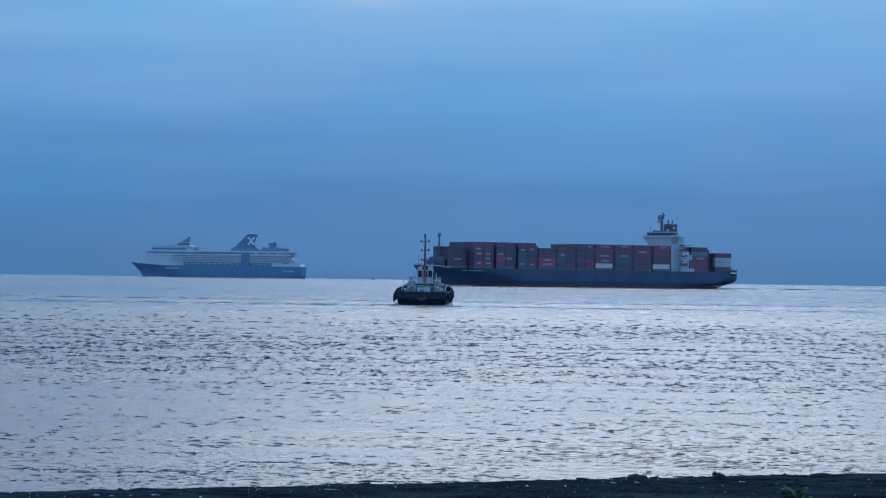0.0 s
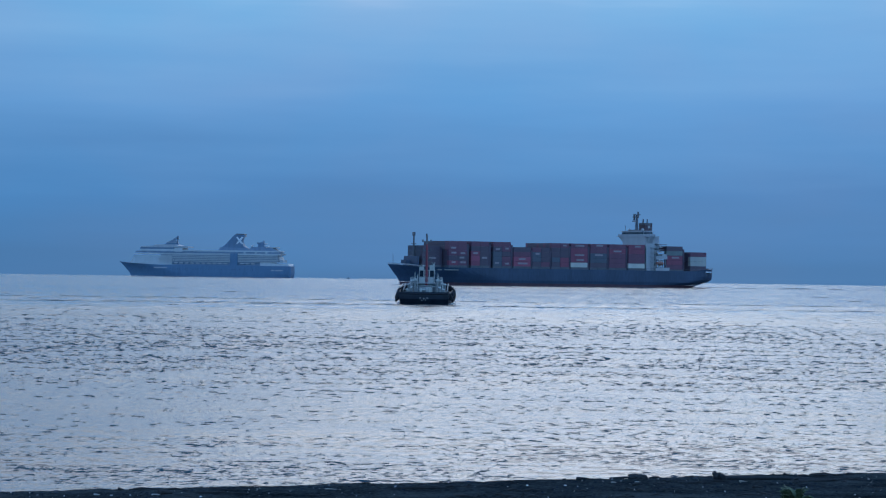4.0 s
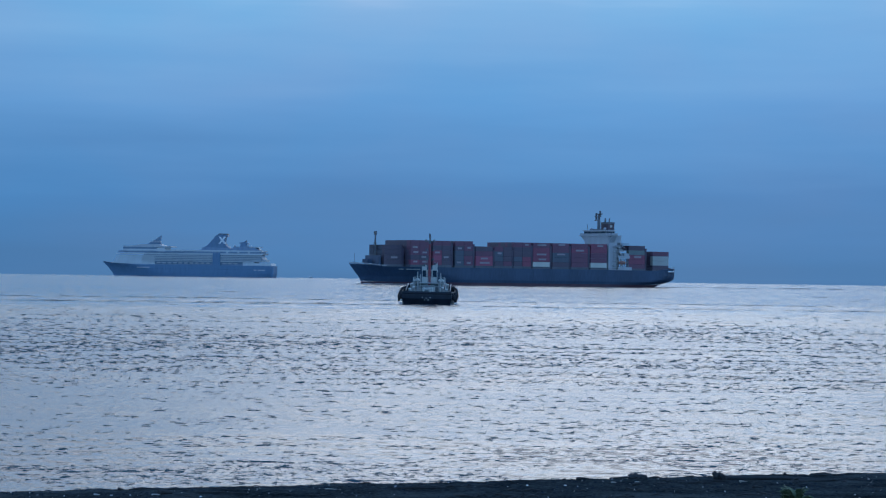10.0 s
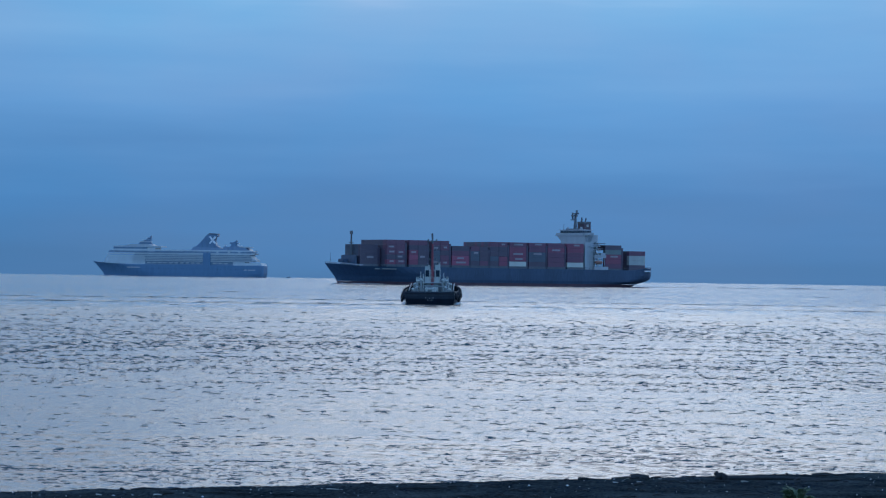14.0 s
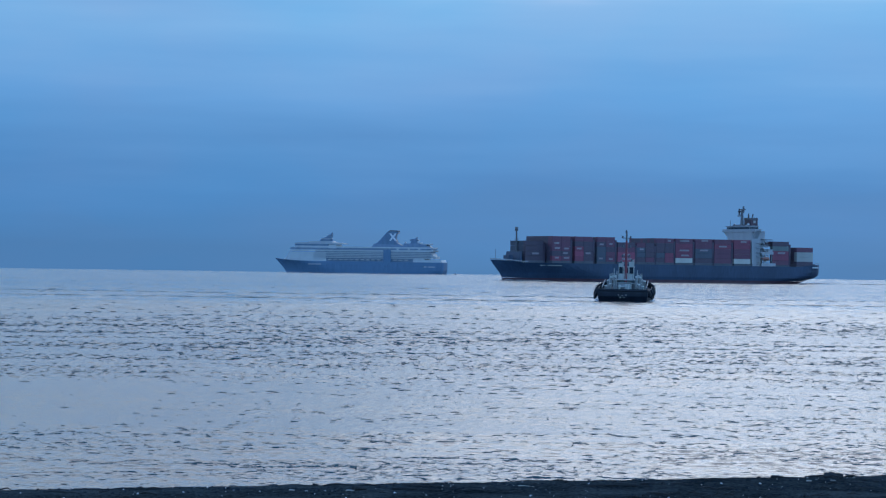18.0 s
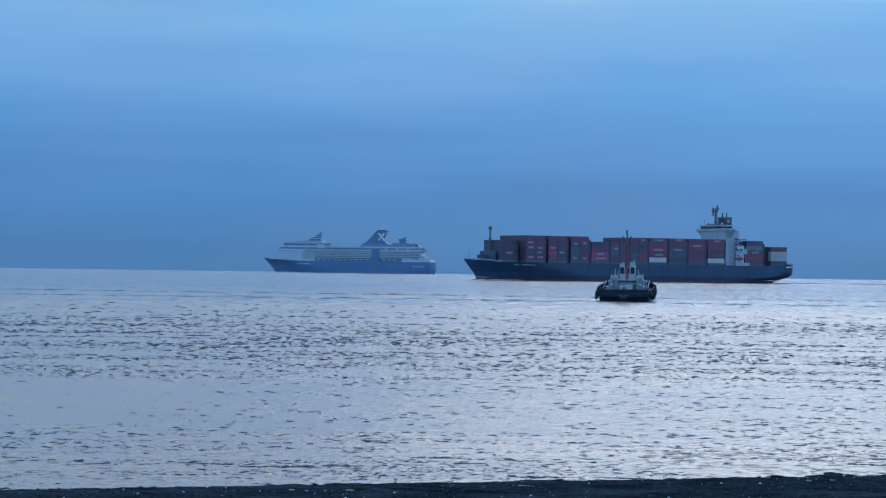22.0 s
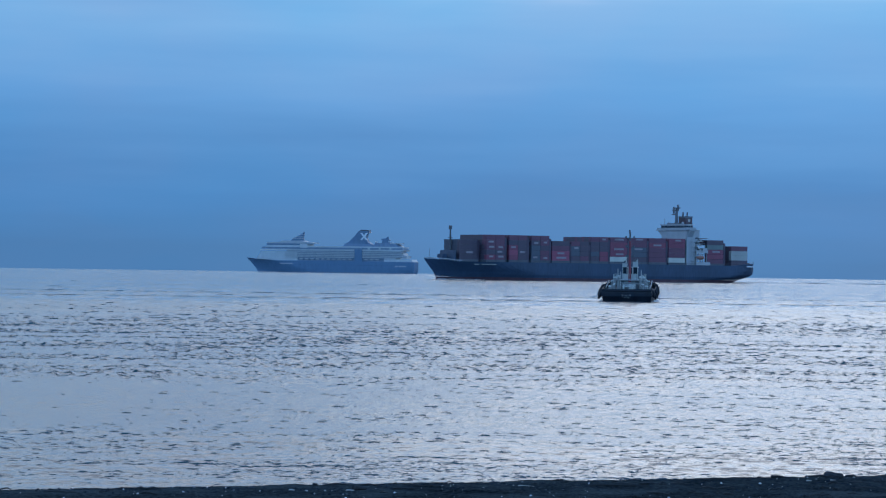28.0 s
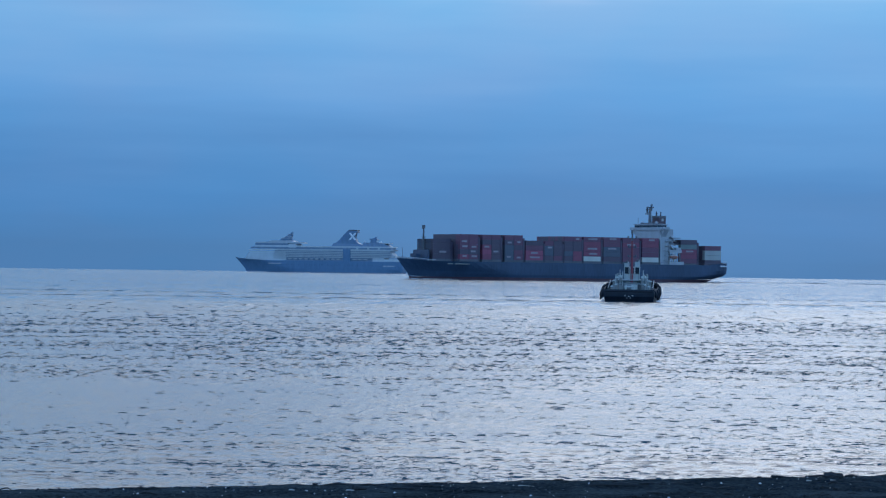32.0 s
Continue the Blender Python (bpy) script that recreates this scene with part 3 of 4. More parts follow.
def build_beach_things():
    rng = random.Random(3)
    # squared stump on the crest
    ob = part("driftwood_stump", log_bm(0.36, 0.055, rng, 0, 8, 6, 0.95), M_WOOD)
    tagged(put(ob, 3.78, 51.75, 12, 0.02), "short dark driftwood stump lying on the beach crest", "driftwood")
    # root end with a long branch
    ob = part("driftwood_branch", log_bm(2.35, 0.05, rng, 0.08, 8, 22, 0.45), M_WOOD)
    tagged(put(ob, 6.4, 51.75, 9, 0.01), "long dark driftwood branch with a knobbly root end", "driftwood")
    bm = bmesh.new()
    for rx_, ry_, rz_, rr in ((-1.16, 0.0, 0.09, 0.075), (-1.1, 0.06, 0.05, 0.08), (-1.04, -0.05, 0.07, 0.07), (-1.2, -0.03, 0.14, 0.045), (-0.98, 0.0, 0.04, 0.065), (-1.08, 0.02, 0.13, 0.04)):
        lump = bmesh.ops.create_icosphere(bm, subdivisions=2, radius=rr)["verts"]
        for v in lump:
            v.co = v.co * (1 + 0.5 * noise.noise(v.co * 16 + Vector((rx_ * 9, 0, rz_ * 30)))) + Vector((rx_, ry_, rz_))
    part("root", bm, M_WOOD, ob, "knobbly broken root end")
    part("twig", log_bm(0.4, 0.014, rng, 0.2, 6, 7, 0.4), M_WOOD, ob).matrix_basis = pose(0.4, -0.05, 0.03, 0, -15, 40)
    for x, y, ln, r, turn, m, lab in ((4.9, 50.6, 0.9, 0.03, 5, M_WOOD, "thin dark driftwood stick on black sand"), (5.3, 51.1, 0.7, 0.025, -8, M_WOOD, "thin dark driftwood stick on black sand"),
                                      (7.4, 51.6, 1.2, 0.028, 14, M_WOOD, "thin dark driftwood stick on black sand"), (4.4, 51.2, 0.5, 0.03, 10, M_WOOD, "thin dark driftwood stick on black sand"),
                                      (0.35, 48.9, 0.5, 0.03, -4, M_WOOD, "thin dark driftwood stick on black sand"), (-4.72, 46.6, 0.26, 0.05, 35, M_WOOD, "dark driftwood knot lying on black sand"), (-0.25, 48.5, 1.15, 0.022, 6, M_WOOD, "thin dark driftwood stick on black sand"),
                                      (-3.75, 46.9, 0.85, 0.018, 4, M_WOOD, "thin dark driftwood stick on black sand"), (2.75, 51.3, 0.34, 0.03, -5, M_WOOD, "dark driftwood chip near the beach crest"),
                                      (-1.05, 47.9, 0.45, 0.02, -30, M_WOOD, "thin dark driftwood stick on black sand"), (7.6, 53.2, 0.7, 0.025, 10, M_WOOD, "thin dark driftwood stick on black sand"),
                                      (3.72, 50.8, 0.13, 0.012, 10, M_BLEACH, "small bleached stick on black sand"), (5.75, 51.3, 0.17, 0.012, -30, M_BLEACH, "small bleached stick on black sand"),
                                      (-4.86, 46.35, 0.14, 0.014, 20, M_BLEACH, "small bleached stick on black sand"), (-5.85, 46.2, 0.1, 0.014, 0, M_BLEACH, "small bleached stick on black sand"),
                                      (-1.9, 48.1, 0.3, 0.008, -18, M_BLEACH, "small bleached stick on black sand"), (3.25, 50.6, 0.1, 0.013, 15, M_BLEACH, "small bleached stick on black sand"),
                                      (-9.3, 44.6, 0.2, 0.03, 10, M_WOOD, "dark driftwood chip near the beach crest")):
        ob = part("driftwood_stick", log_bm(ln, r, rng, 0.15, 7, 9, 0.5), m)
        tagged(put(ob, x, y, turn, r * 0.3), lab, "driftwood", "driftwood on the beach")
    for x, y, r in ((-5.58, 46.05, 0.034), (-2.62, 47.5, 0.02), (8.3, 52.4, 0.022), (-7.6, 45.4, 0.025), (1.1, 49.2, 0.02)):
        ob = part("stone", stone_bm(r, rng), M_PALE)
        tagged(put(ob, x, y, rng.random() * 90, r * 0.1), "small pale stone on black sand", "stone", "pale stones on the beach")
    for x, y, r in ((-11.6, 43.4, 0.1), (4.9, 51.9, 0.05), (5.5, 52.3, 0.045), (7.0, 53.3, 0.05), (-6.6, 46.6, 0.05)):
        ob = part("stone", stone_bm(r, rng, 0.8), M_STONE)
        tagged(put(ob, x, y, rng.random() * 90, r * 0.15), "dark rounded stone on black sand", "stone", "dark stones on the beach")
    # gravel, finer towards the crest, with darker wrack among it
    bm = bmesh.new()
    nr = np.random.RandomState(4)
    for i in range(11000):
        u, v = nr.uniform(0, 38), CREST - abs(nr.normal()) * 3.4 - 0.35
        patch = noise.noise(Vector((u * 1.1, v * 2.2, 2.0)))
        if nr.rand() > 0.45 + 1.1 * patch:
            continue
        p = on_beach(u, v)
        r = 0.008 + 0.02 * nr.rand() ** 3
        k = [bm.verts.new(p + Vector((r * sx_ * nr.uniform(0.6, 1.5), r * sy_ * nr.uniform(0.6, 1.5), r * sz_ * nr.uniform(0.4, 0.9)))) for sx_, sy_, sz_ in ((1, 0, 0), (0, 1, 0), (-1, 0, 0), (0, -1, 0), (0, 0, 1.2), (0, 0, -1))]
        for a in range(4):
            b = (a + 1) % 4
            bm.faces.new((k[a], k[b], k[4])), bm.faces.new((k[b], k[a], k[5]))
    tagged(part("gravel", bm, M_GRAVEL), "scattered dark and grey gravel on the black sand", "gravel", kind="stuff")
    bm = bmesh.new()
    for i in range(420):
        u, v = nr.uniform(0, 38), CREST - 0.5 - 5.0 * nr.rand() ** 1.4
        if noise.noise(Vector((u * 0.5, v * 1.3, 7.0))) < 0.02:
            continue
        p, a, ln = on_beach(u, v, 0.012), nr.normal() * 0.35 + radians(-12), 0.08 + 0.5 * nr.rand() ** 3
        mid = p + Vector((nr.normal() * 0.03, nr.normal() * 0.03, 0.012 + 0.02 * nr.rand()))
        w = Vector((math.cos(a), math.sin(a), 0)) * ln / 2
        r = 0.008 + 0.012 * nr.rand()
        rod(bm, p - w, mid, r, r * 1.2, 5), rod(bm, mid, p + w, r * 1.2, r * 0.6, 5)
    tagged(part("wrack", bm, M_WOOD), "dark broken twigs and weed washed up on the sand", "wrack", kind="stuff")
    # a low weed
    weed = empty("weed_plant", "low green leafy weed growing in black sand", "plant")
    x, y = 6.05, 46.2
    put(weed, x, y)
    leaf = None
    for i in range(44):
        a, h = rng.random() * 360, rng.random()
        if leaf is None:
            bm = bmesh.new()
            pts = [(0, 0, 0), (0.05, 0.045, 0.015), (0.12, 0.05, 0.02), (0.19, 0, -0.01), (0.12, -0.05, 0.02), (0.05, -0.045, 0.015)]
            top = [bm.verts.new(p) for p in pts]
            low = [bm.verts.new((p[0], p[1], p[2] - 0.004)) for p in pts]
            bm.faces.new(top), bm.faces.new(low[::-1])
            for q in range(6):
                bm.faces.new((top[q], low[q], low[(q + 1) % 6], top[(q + 1) % 6]))
            leaf = part("leaf", bm, M_LEAF, weed)
            ob = leaf
        else:
            ob = shared("leaf", leaf.data, weed, Matrix())
        q = radians(a)
        reach = 0.17 * (1 - 0.6 * h)
        ob.matrix_basis = pose(reach * math.cos(q), reach * math.sin(q), 0.02 + 0.11 * h, rng.uniform(-25, 25), rng.uniform(-50, -5), a)
    for i in range(5):
        a = i * 1.3
        part("stem", rod(bmesh.new(), (0, 0, -0.02), (0.06 * math.cos(a), 0.06 * math.sin(a), 0.13), 0.006, 0.003, 6), M_LEAF, weed)


build_beach_things()

# ================= container ship =================
LEN_F, LEN_A = 116.0, -112.8                # stem and stern from midships
DECK = 10.4


def container_mesh(name, length, mat):
    """A steel box with corner posts, top and bottom rails and recessed walls."""
    bm = bmesh.new()
    w, h, d = 2.48, 2.88, 0.035
    box(bm, 0, length, d, w - d, d, h - d)
    for x in (0, length - 0.22):
        for y in (0, w - 0.22):
            box(bm, x, x + 0.22, y, y + 0.22, 0, h)
    me = bpy.data.meshes.new(name)
    bmesh.ops.recalc_face_normals(bm, faces=bm.faces)
    bm.to_mesh(me)
    bm.free()
    me.materials.append(mat)
    return me


def build_container_ship():
    ship = empty("container_ship", "black-hulled container ship loaded with maroon and grey boxes under way", "container ship")
    sheer = lambda u: 1.5 * max(0, (u - 0.93) / 0.07) ** 0.6 if u > 0.93 else 1.4 * max(0, (0.06 - u) / 0.06) ** 0.4 if u < 0.06 else 0.0
    upper = [(1.5, -101.5, 107.3, 15.6, 0.16, 0.34), (3.2, -109.5, 108.3, 16.0, 0.10, 0.30), (4.6, -112.2, 109.6, 16.05, 0.07, 0.28), (6.5, LEN_A, 111.6, 16.1, 0.05, 0.25), (DECK, LEN_A, LEN_F - 0.8, 16.1, 0.03, 0.20)]
    part("hull", hull_mesh(bmesh.new(), upper, ship_half, sheer), M_HULL, ship, "black weathered steel hull")
    lower = [(-3.0, -92, 106.0, 15.2, 0.22, 0.36), (0.0, -97, 106.6, 15.5, 0.18, 0.35), (1.5, -101.5, 107.3, 15.65, 0.15, 0.33)]
    part("boot_topping", hull_mesh(bmesh.new(), lower, ship_half, lambda u: 0.0), M_BOOT, ship, "dull red band along the waterline")
    # forecastle bulwark rail, pale
    for s in (1, -1):
        bm = bmesh.new()
        prev = None
        for i in range(16):
            u = 0.915 + 0.083 * i / 15
            x = LEN_A + (LEN_F - 0.8 - LEN_A) * u
            y = s * 16.1 * ship_half(u, 0.03, 0.20)
            z = DECK + (sheer(u) if u > 0.93 else 0) + 0.0
            if prev:
                rod(bm, (prev[0], prev[1], prev[2] + 0.75), (x, y, z + 0.75), 0.2, seg=6)
                rod(bm, (x, y, z), (x, y, z + 0.75), 0.12, seg=6)
            prev = (x, y, z)
        part("bulwark_rail", bm, M_GREY, ship, "pale grey rail round the forecastle")
    # deck edge walkway and rail stanchions along the hold
    bm = bmesh.new()
    for i in range(60):
        x = 92 - i * 3.3
        box(bm, x, x + 0.15, 15.6, 15.75, DECK, DECK + 1.2)
    box(bm, -104, 92, 15.6, 15.75, DECK + 1.1, DECK + 1.22)
    part("deck_rail", bm, M_DARK, ship)
    # bays: x of the fore end, boxes long, rows wide, tiers
    bays = [(96.6, 1, 7, 4, ["kkkk"]), (82.0, 2, 12, 5, ["mmmkr", "mmmkm"]), (66.6, 2, 12, 5, ["mkrpr", "mkkkk"]), (51.2, 2, 12, 5, ["mkbbb", "mmkmm"]),
            (36.9, 1, 12, 4, ["kmpp"]), (23.4, 2, 12, 4, ["mbbk", "kkkm"]), (9.6, 2, 12, 5, ["mkkbk", "mkkrr"]), (-4.2, 1, 12, 5, ["mrrrw"]),
            (-18.4, 1, 12, 5, ["mmbbk"]), (-32.3, 1, 12, 5, ["mrmmm"]), (-46.6, 1, 12, 5, ["rrmmw"]), (-75.2, 1, 12, 5, ["kgrrm"]), (-94.4, 1, 11, 4, ["mllk"])]
    meshes = {}
    rng = random.Random(11)
    rest = bmesh.new()
    base_z = DECK + 1.3
    for x0, split, rows, tiers, faces in bays:
        floor_z = base_z - (0.5 if x0 == -75.2 else 1.0 if x0 < -90 else 0.0)
        length = 12.19 if split == 1 else 6.06
        step = 12.19 if split == 1 else 6.2
        half = rows * 2.5 / 2
        bm = box(bmesh.new(), x0 - 12.6, x0 + 0.2, -half, half, DECK - 0.2, floor_z)
        part("hatch_coaming", bm, M_DARK, ship)
        for c in range(split):
            for r in range(rows):
                for t in range(tiers):
                    y0 = half - (r + 1) * 2.5
                    xa = x0 - c * step - length
                    z0 = floor_z + (tiers - 1 - t) * 2.9
                    # bow-facing boxes take slate and brown: the shade of their ends is painted in
                    lead = c == 0 and (x0 > 80 or (t == 0 and x0 == 9.6) or x0 < -90)
                    if r == 0 or lead:
                        k = faces[c][t] if r == 0 else "n" if x0 > 90 else rng.choice("kkkkkm")
                        key = (k, split)
                        if key not in meshes:
                            meshes[key] = container_mesh("container", length, BOX_PAINT[k])
                        jig = rng.uniform(-0.05, 0.05)
                        shared("container", meshes[key], ship, Matrix.Translation((xa, y0 + jig, z0)))
                    elif t == 0 or r == rows - 1:
                        box(rest, xa, xa + length, y0, y0 + 2.44, z0, z0 + 2.86)
        # lashing bridge abaft each bay
        if x0 not in (-46.6, -94.4):
            bm = bmesh.new()
            for r in range(rows + 1):
                y = half - r * 2.5
                box(bm, x0 - 13.25, x0 - 13.0, y - 0.12, y + 0.12, DECK, floor_z + 5.9)
            for z in (floor_z + 2.9, floor_z + 5.8):
                box(bm, x0 - 13.5, x0 - 12.75, -half, half, z, z + 0.15)
            # solid side panels, added only to cover the dark gaps between bays
            for s_ in (half - 0.55, -half + 0.1):
                box(bm, x0 - 13.6, x0 - 12.4, s_, s_ + 0.45, DECK, floor_z + (tiers - 0.6) * 2.9)
            part("lashing_bridge", bm, M_LASH, ship, "dull purple-brown lashing bridge with added panels closing the gaps between stacks")
    part("inner_container_stack", rest, M_MIXED, ship, "maroon, brown and blue boxes behind the outer row")["kind"] = "stuff"
    floor_z = base_z
    # pale lettering panels on some boxes: fore end of the bay, box along, tiers from the top
    for x0, split, rows, tiers, faces in bays:
        marks = {82.0: ((0, 1, 2, 4), (1, 2, 3, 4)), 66.6: ((0, 2), (1, 3)), 51.2: ((0, 1, 4), (1, 1, 4)), 36.9: ((0, 2, 3),), 23.4: ((0, 1),), 9.6: ((1, 0),), -4.2: ((0, 0, 2, 3),),
                 -18.4: ((0, 0, 2),), -32.3: ((0, 1),), -46.6: ((0, 0),), -75.2: ((0, 2),)}.get(x0, ())
        for c, *which in marks:
            length = 12.19 if split == 1 else 6.06
            for t in which:
                z = base_z - (0.5 if x0 == -75.2 else 0.0) + (tiers - 1 - t) * 2.9 + rng.uniform(0.9, 1.4)
                w, mid = length * rng.uniform(0.35, 0.6), x0 - c * 6.2 - length * rng.uniform(0.42, 0.58)
                part("lettering_bar", box(bmesh.new(), mid - w / 2, mid + w / 2, 15.02, 15.05, z, z + 1.0), M_BARS, ship, "pale illegible lettering")
    part("lettering_bar", box(bmesh.new(), 87.5, 92.0, 8.75, 8.79, floor_z + 3.6, floor_z + 4.7), M_BARS, ship, "pale illegible lettering")
    # lettering on the hull
    for x, w in ((90.5, 3.0), (85.5, 9.5)):
        part("name_bar", box(bmesh.new(), x - w, x, 15.35, 16.15, 8.7, 9.2), M_TUGG, ship, "pale illegible lettering on the bow")
    part("name_bar", box(bmesh.new(), -109.2, -104.6, 15.0, 16.2, 9.6, 10.3), M_MARK, ship, "white illegible lettering on the quarter")
    # breakwater on the forecastle
    part("breakwater", prism(bmesh.new(), [(98.5, DECK), (100.2, DECK), (99.3, DECK + 6.5), (98.9, DECK + 6.5)], -8.5, 8.5), M_HULL, ship)
    part("winch", box(bmesh.new(), 101.5, 104.5, -3, 3, DECK + 1.8, DECK + 4.2), M_HULL, ship)
    # foremast
    bm = rod(bmesh.new(), (97.6, 0, DECK), (97.6, 0, 29.6), 0.75, 0.45, 10)
    mast = part("foremast", bm, M_DARK, ship, "dark steel foremast")
    part("crosstree", box(bmesh.new(), 96.9, 98.3, -1.6, 1.6, 24.0, 24.35), M_DARK, mast)
    part("mast_head", box(bmesh.new(), 97.2, 98.0, -1.2, 1.2, 29.0, 31.2), M_DARK, mast)
    part("jackstaff", rod(bmesh.new(), (111.6, 0, DECK + 1.5), (111.6, 0, DECK + 7.5), 0.14, 0.08), M_DARK, ship)
    # accommodation block
    part("accommodation", box(bmesh.new(), -66.4, -60.2, -11.6, 14.5, DECK, 31.4), M_HOUSE, ship, "white accommodation block")
    part("bridge_deck", box(bmesh.new(), -67.0, -59.6, -17.2, 16.6, 31.4, 31.8), M_HOUSE, ship)
    part("wheelhouse", box(bmesh.new(), -66.6, -59.9, -12.0, 12.0, 31.8, 34.7), M_HOUSE, ship)
    part("wheelhouse_roof", box(bmesh.new(), -67.2, -59.4, -12.6, 12.6, 34.7, 35.1), M_GREY, ship)
    for i in range(14):
        y = -11.6 + i * 1.68
        part("wheelhouse_window", box(bmesh.new(), -59.93, -59.8, y, y + 1.4, 33.0, 34.2), M_GLASS, ship)
    for i in range(4):
        x = -66.2 + i * 1.6
        part("wheelhouse_window", box(bmesh.new(), x, x + 1.3, 11.97, 12.1, 33.0, 34.2), M_GLASS, ship)
    for s in (1, -1):
        part("bridge_wing", box(bmesh.new(), -65.0, -60.4, min(s * 12, s * 17.2), max(s * 12, s * 17.2), 31.8, 33.1), M_HOUSE, ship)
        bm = bmesh.new()
        e = 14.5 if s > 0 else 11.6
        a = [bm.verts.new((x, s * y, z)) for x in (-64.5, -61) for y, z in ((e, 27.2), (e, 31.4), (17.0, 31.4))]
        bm.faces.new(a[:3]), bm.faces.new(a[3:]), bm.faces.new((a[0], a[3], a[5], a[2])), bm.faces.new((a[0], a[1], a[4], a[3])), bm.faces.new((a[1], a[2], a[5], a[4]))
        part("wing_bracket", bm, M_HOUSE, ship)
    for d in range(5):
        z = 13.2 + d * 2.9
        part("side_deck", box(bmesh.new(), -71.5, -63.0, 13.6, 16.0, z - 0.2, z), M_GREY, ship)
        bm = bmesh.new()
        for i in range(7):
            rod(bm, (-71.2 + i * 1.35, 15.9, z), (-71.2 + i * 1.35, 15.9, z + 1.1), 0.06, seg=5)
        rod(bm, (-71.4, 15.9, z + 1.1), (-63, 15.9, z + 1.1), 0.07, seg=5)
        part("side_rail", bm, M_HOUSE, ship)
        part("stairway", prism(bmesh.new(), [(-71.0, z), (-70.2, z), (-67.2, z + 2.7), (-68.0, z + 2.7)], 14.7, 15.5), M_GREY, ship)
        part("house_door", box(bmesh.new(), -70.0, -69.1, 9.98, 10.06, z, z + 2.0), M_DARK, ship)
    part("boat_deck_house", box(bmesh.new(), -75.0, -71.6, 8.0, 15.4, 17.8, 20.8), M_HOUSE, ship, "white boat deck house")
    part("boat_deck_bulwark", box(bmesh.new(), -75.4, -66.5, 15.4, 15.7, 17.6, 19.4), M_HOUSE, ship)
    part("deck_bulwark", box(bmesh.new(), -77.0, -66.5, 15.5, 15.8, DECK, DECK + 1.9), M_HOUSE, ship)
    for x in (-74.6, -72.0, -69.4):
        part("davit", rod(bmesh.new(), (x, 15.2, DECK + 1.9), (x + 0.6, 15.6, 17.6), 0.22, seg=6), M_HOUSE, ship)
    part("engine_casing", box(bmesh.new(), -71.0, -66.4, -6, 10.0, DECK, 22.5), M_HOUSE, ship)
    for z, x in ((26.4, -74.6), (23.4, -73.0)):
        part("stair_platform", box(bmesh.new(), x, -66.6, 8.5, 15.8, z, z + 0.4), M_DARK, ship)
    part("stair_trunk", box(bmesh.new(), -69.8, -66.4, 7, 14.4, 22.5, 31.8), M_HOUSE, ship)
    fun = part("funnel", box(bmesh.new(), -71.0, -66.2, -2.4, 5.0, 22.5, 39.8), M_FUNRED, ship, "dull red funnel with a dark top")
    part("funnel_top", box(bmesh.new(), -71.1, -66.1, -2.5, 5.1, 39.0, 40.1), M_DARK, fun)
    part("funnel_mark", box(bmesh.new(), -69.4, -67.8, 4.98, 5.06, 36.8, 38.4), BOX_PAINT["l"], fun)
    for x, y, h in ((-70.4, 0.2, 42.6), (-69.0, 2.2, 42.0), (-67.6, 0.0, 41.8), (-68.5, -1.6, 42.8)):
        part("exhaust_pipe", rod(bmesh.new(), (x, y, 39.8), (x - 0.3, y, h), 0.4, seg=8), M_DARK, fun)
    radar = part("radar_mast", rod(bmesh.new(), (-62.8, 0, 35.0), (-62.8, 0, 44.8), 1.1, 0.7, 10), M_DARK, ship, "dark radar mast")
    for y, z, w in ((-1.2, 43.5, 2.6), (1.0, 44.8, 2.2), (-2.6, 40.9, 1.6)):
        part("scanner", box(bmesh.new(), -63.4, -62.2, y - w, y + w, z, z + 0.6), M_DARK, radar)
    for y, z in ((-2.9, 44.3), (1.4, 45.7)):
        part("mast_lamp_post", rod(bmesh.new(), (-62.8, y, z - 2.6), (-62.8, y, z + 1.4), 0.6, seg=8), M_DARK, radar)
    part("aerial", rod(bmesh.new(), (-61.5, -10.5, 35.0), (-61.5, -10.5, 38.6), 0.14), M_DARK, ship)
    part("roof_locker", box(bmesh.new(), -64.5, -61.5, -8, 5.5, 35.0, 35.8), M_DARK, ship)
    for y in (-7.5, 7.0):
        part("satellite_dome", ball(bmesh.new(), (-62.5, y, 35.8), 0.9), M_HOUSE, ship)
    # lifeboat by the house
    bm = ball(bmesh.new(), (-70.0, 15.2, 15.0), 1.3, 2.4, 1.0, 1.0, 12)
    part("lifeboat", bm, M_ORANGE, ship, "enclosed orange lifeboat")
    # poop deck gear
    bm = rod(bmesh.new(), (-112.0, 13.0, DECK + 2.3), (-107.5, 15.2, DECK + 2.3), 0.1, seg=6)
    for i in range(4):
        rod(bm, (-112.0 + i * 1.5, 13.0 + i * 0.73, DECK + 0.8), (-112.0 + i * 1.5, 13.0 + i * 0.73, DECK + 2.3), 0.08, seg=6)
    part("poop_rail", bm, M_HOUSE, ship)
    for x in (-106, -109):
        part("mooring_winch", rod(bmesh.new(), (x, 8, DECK + 1), (x, 12, DECK + 1), 0.9, seg=10), M_DARK, ship)
    # wash round the hull
    bm = bmesh.new()
    for i in range(14):
        x = -100 - i * 3.2
        rod_w = 12 + i * 0.5
        ball(bm, (x, (random.random() - 0.5) * 8, 0.05), 1.0, 3.5, rod_w * 0.7, 0.28, 10)
    part("stern_wash", bm, M_FOAM, ship, "white churned water under the stern")
    bm = bmesh.new()
    for i in range(10):
        ball(bm, (107.5 - i * 2.6, 0.7 + i * 1.45, 0.05), 1.0, 2.4, 0.9, 0.4 - i * 0.02, 8)
    part("bow_wave", bm, M_FOAM, ship, "thin white bow wave")
    return ship


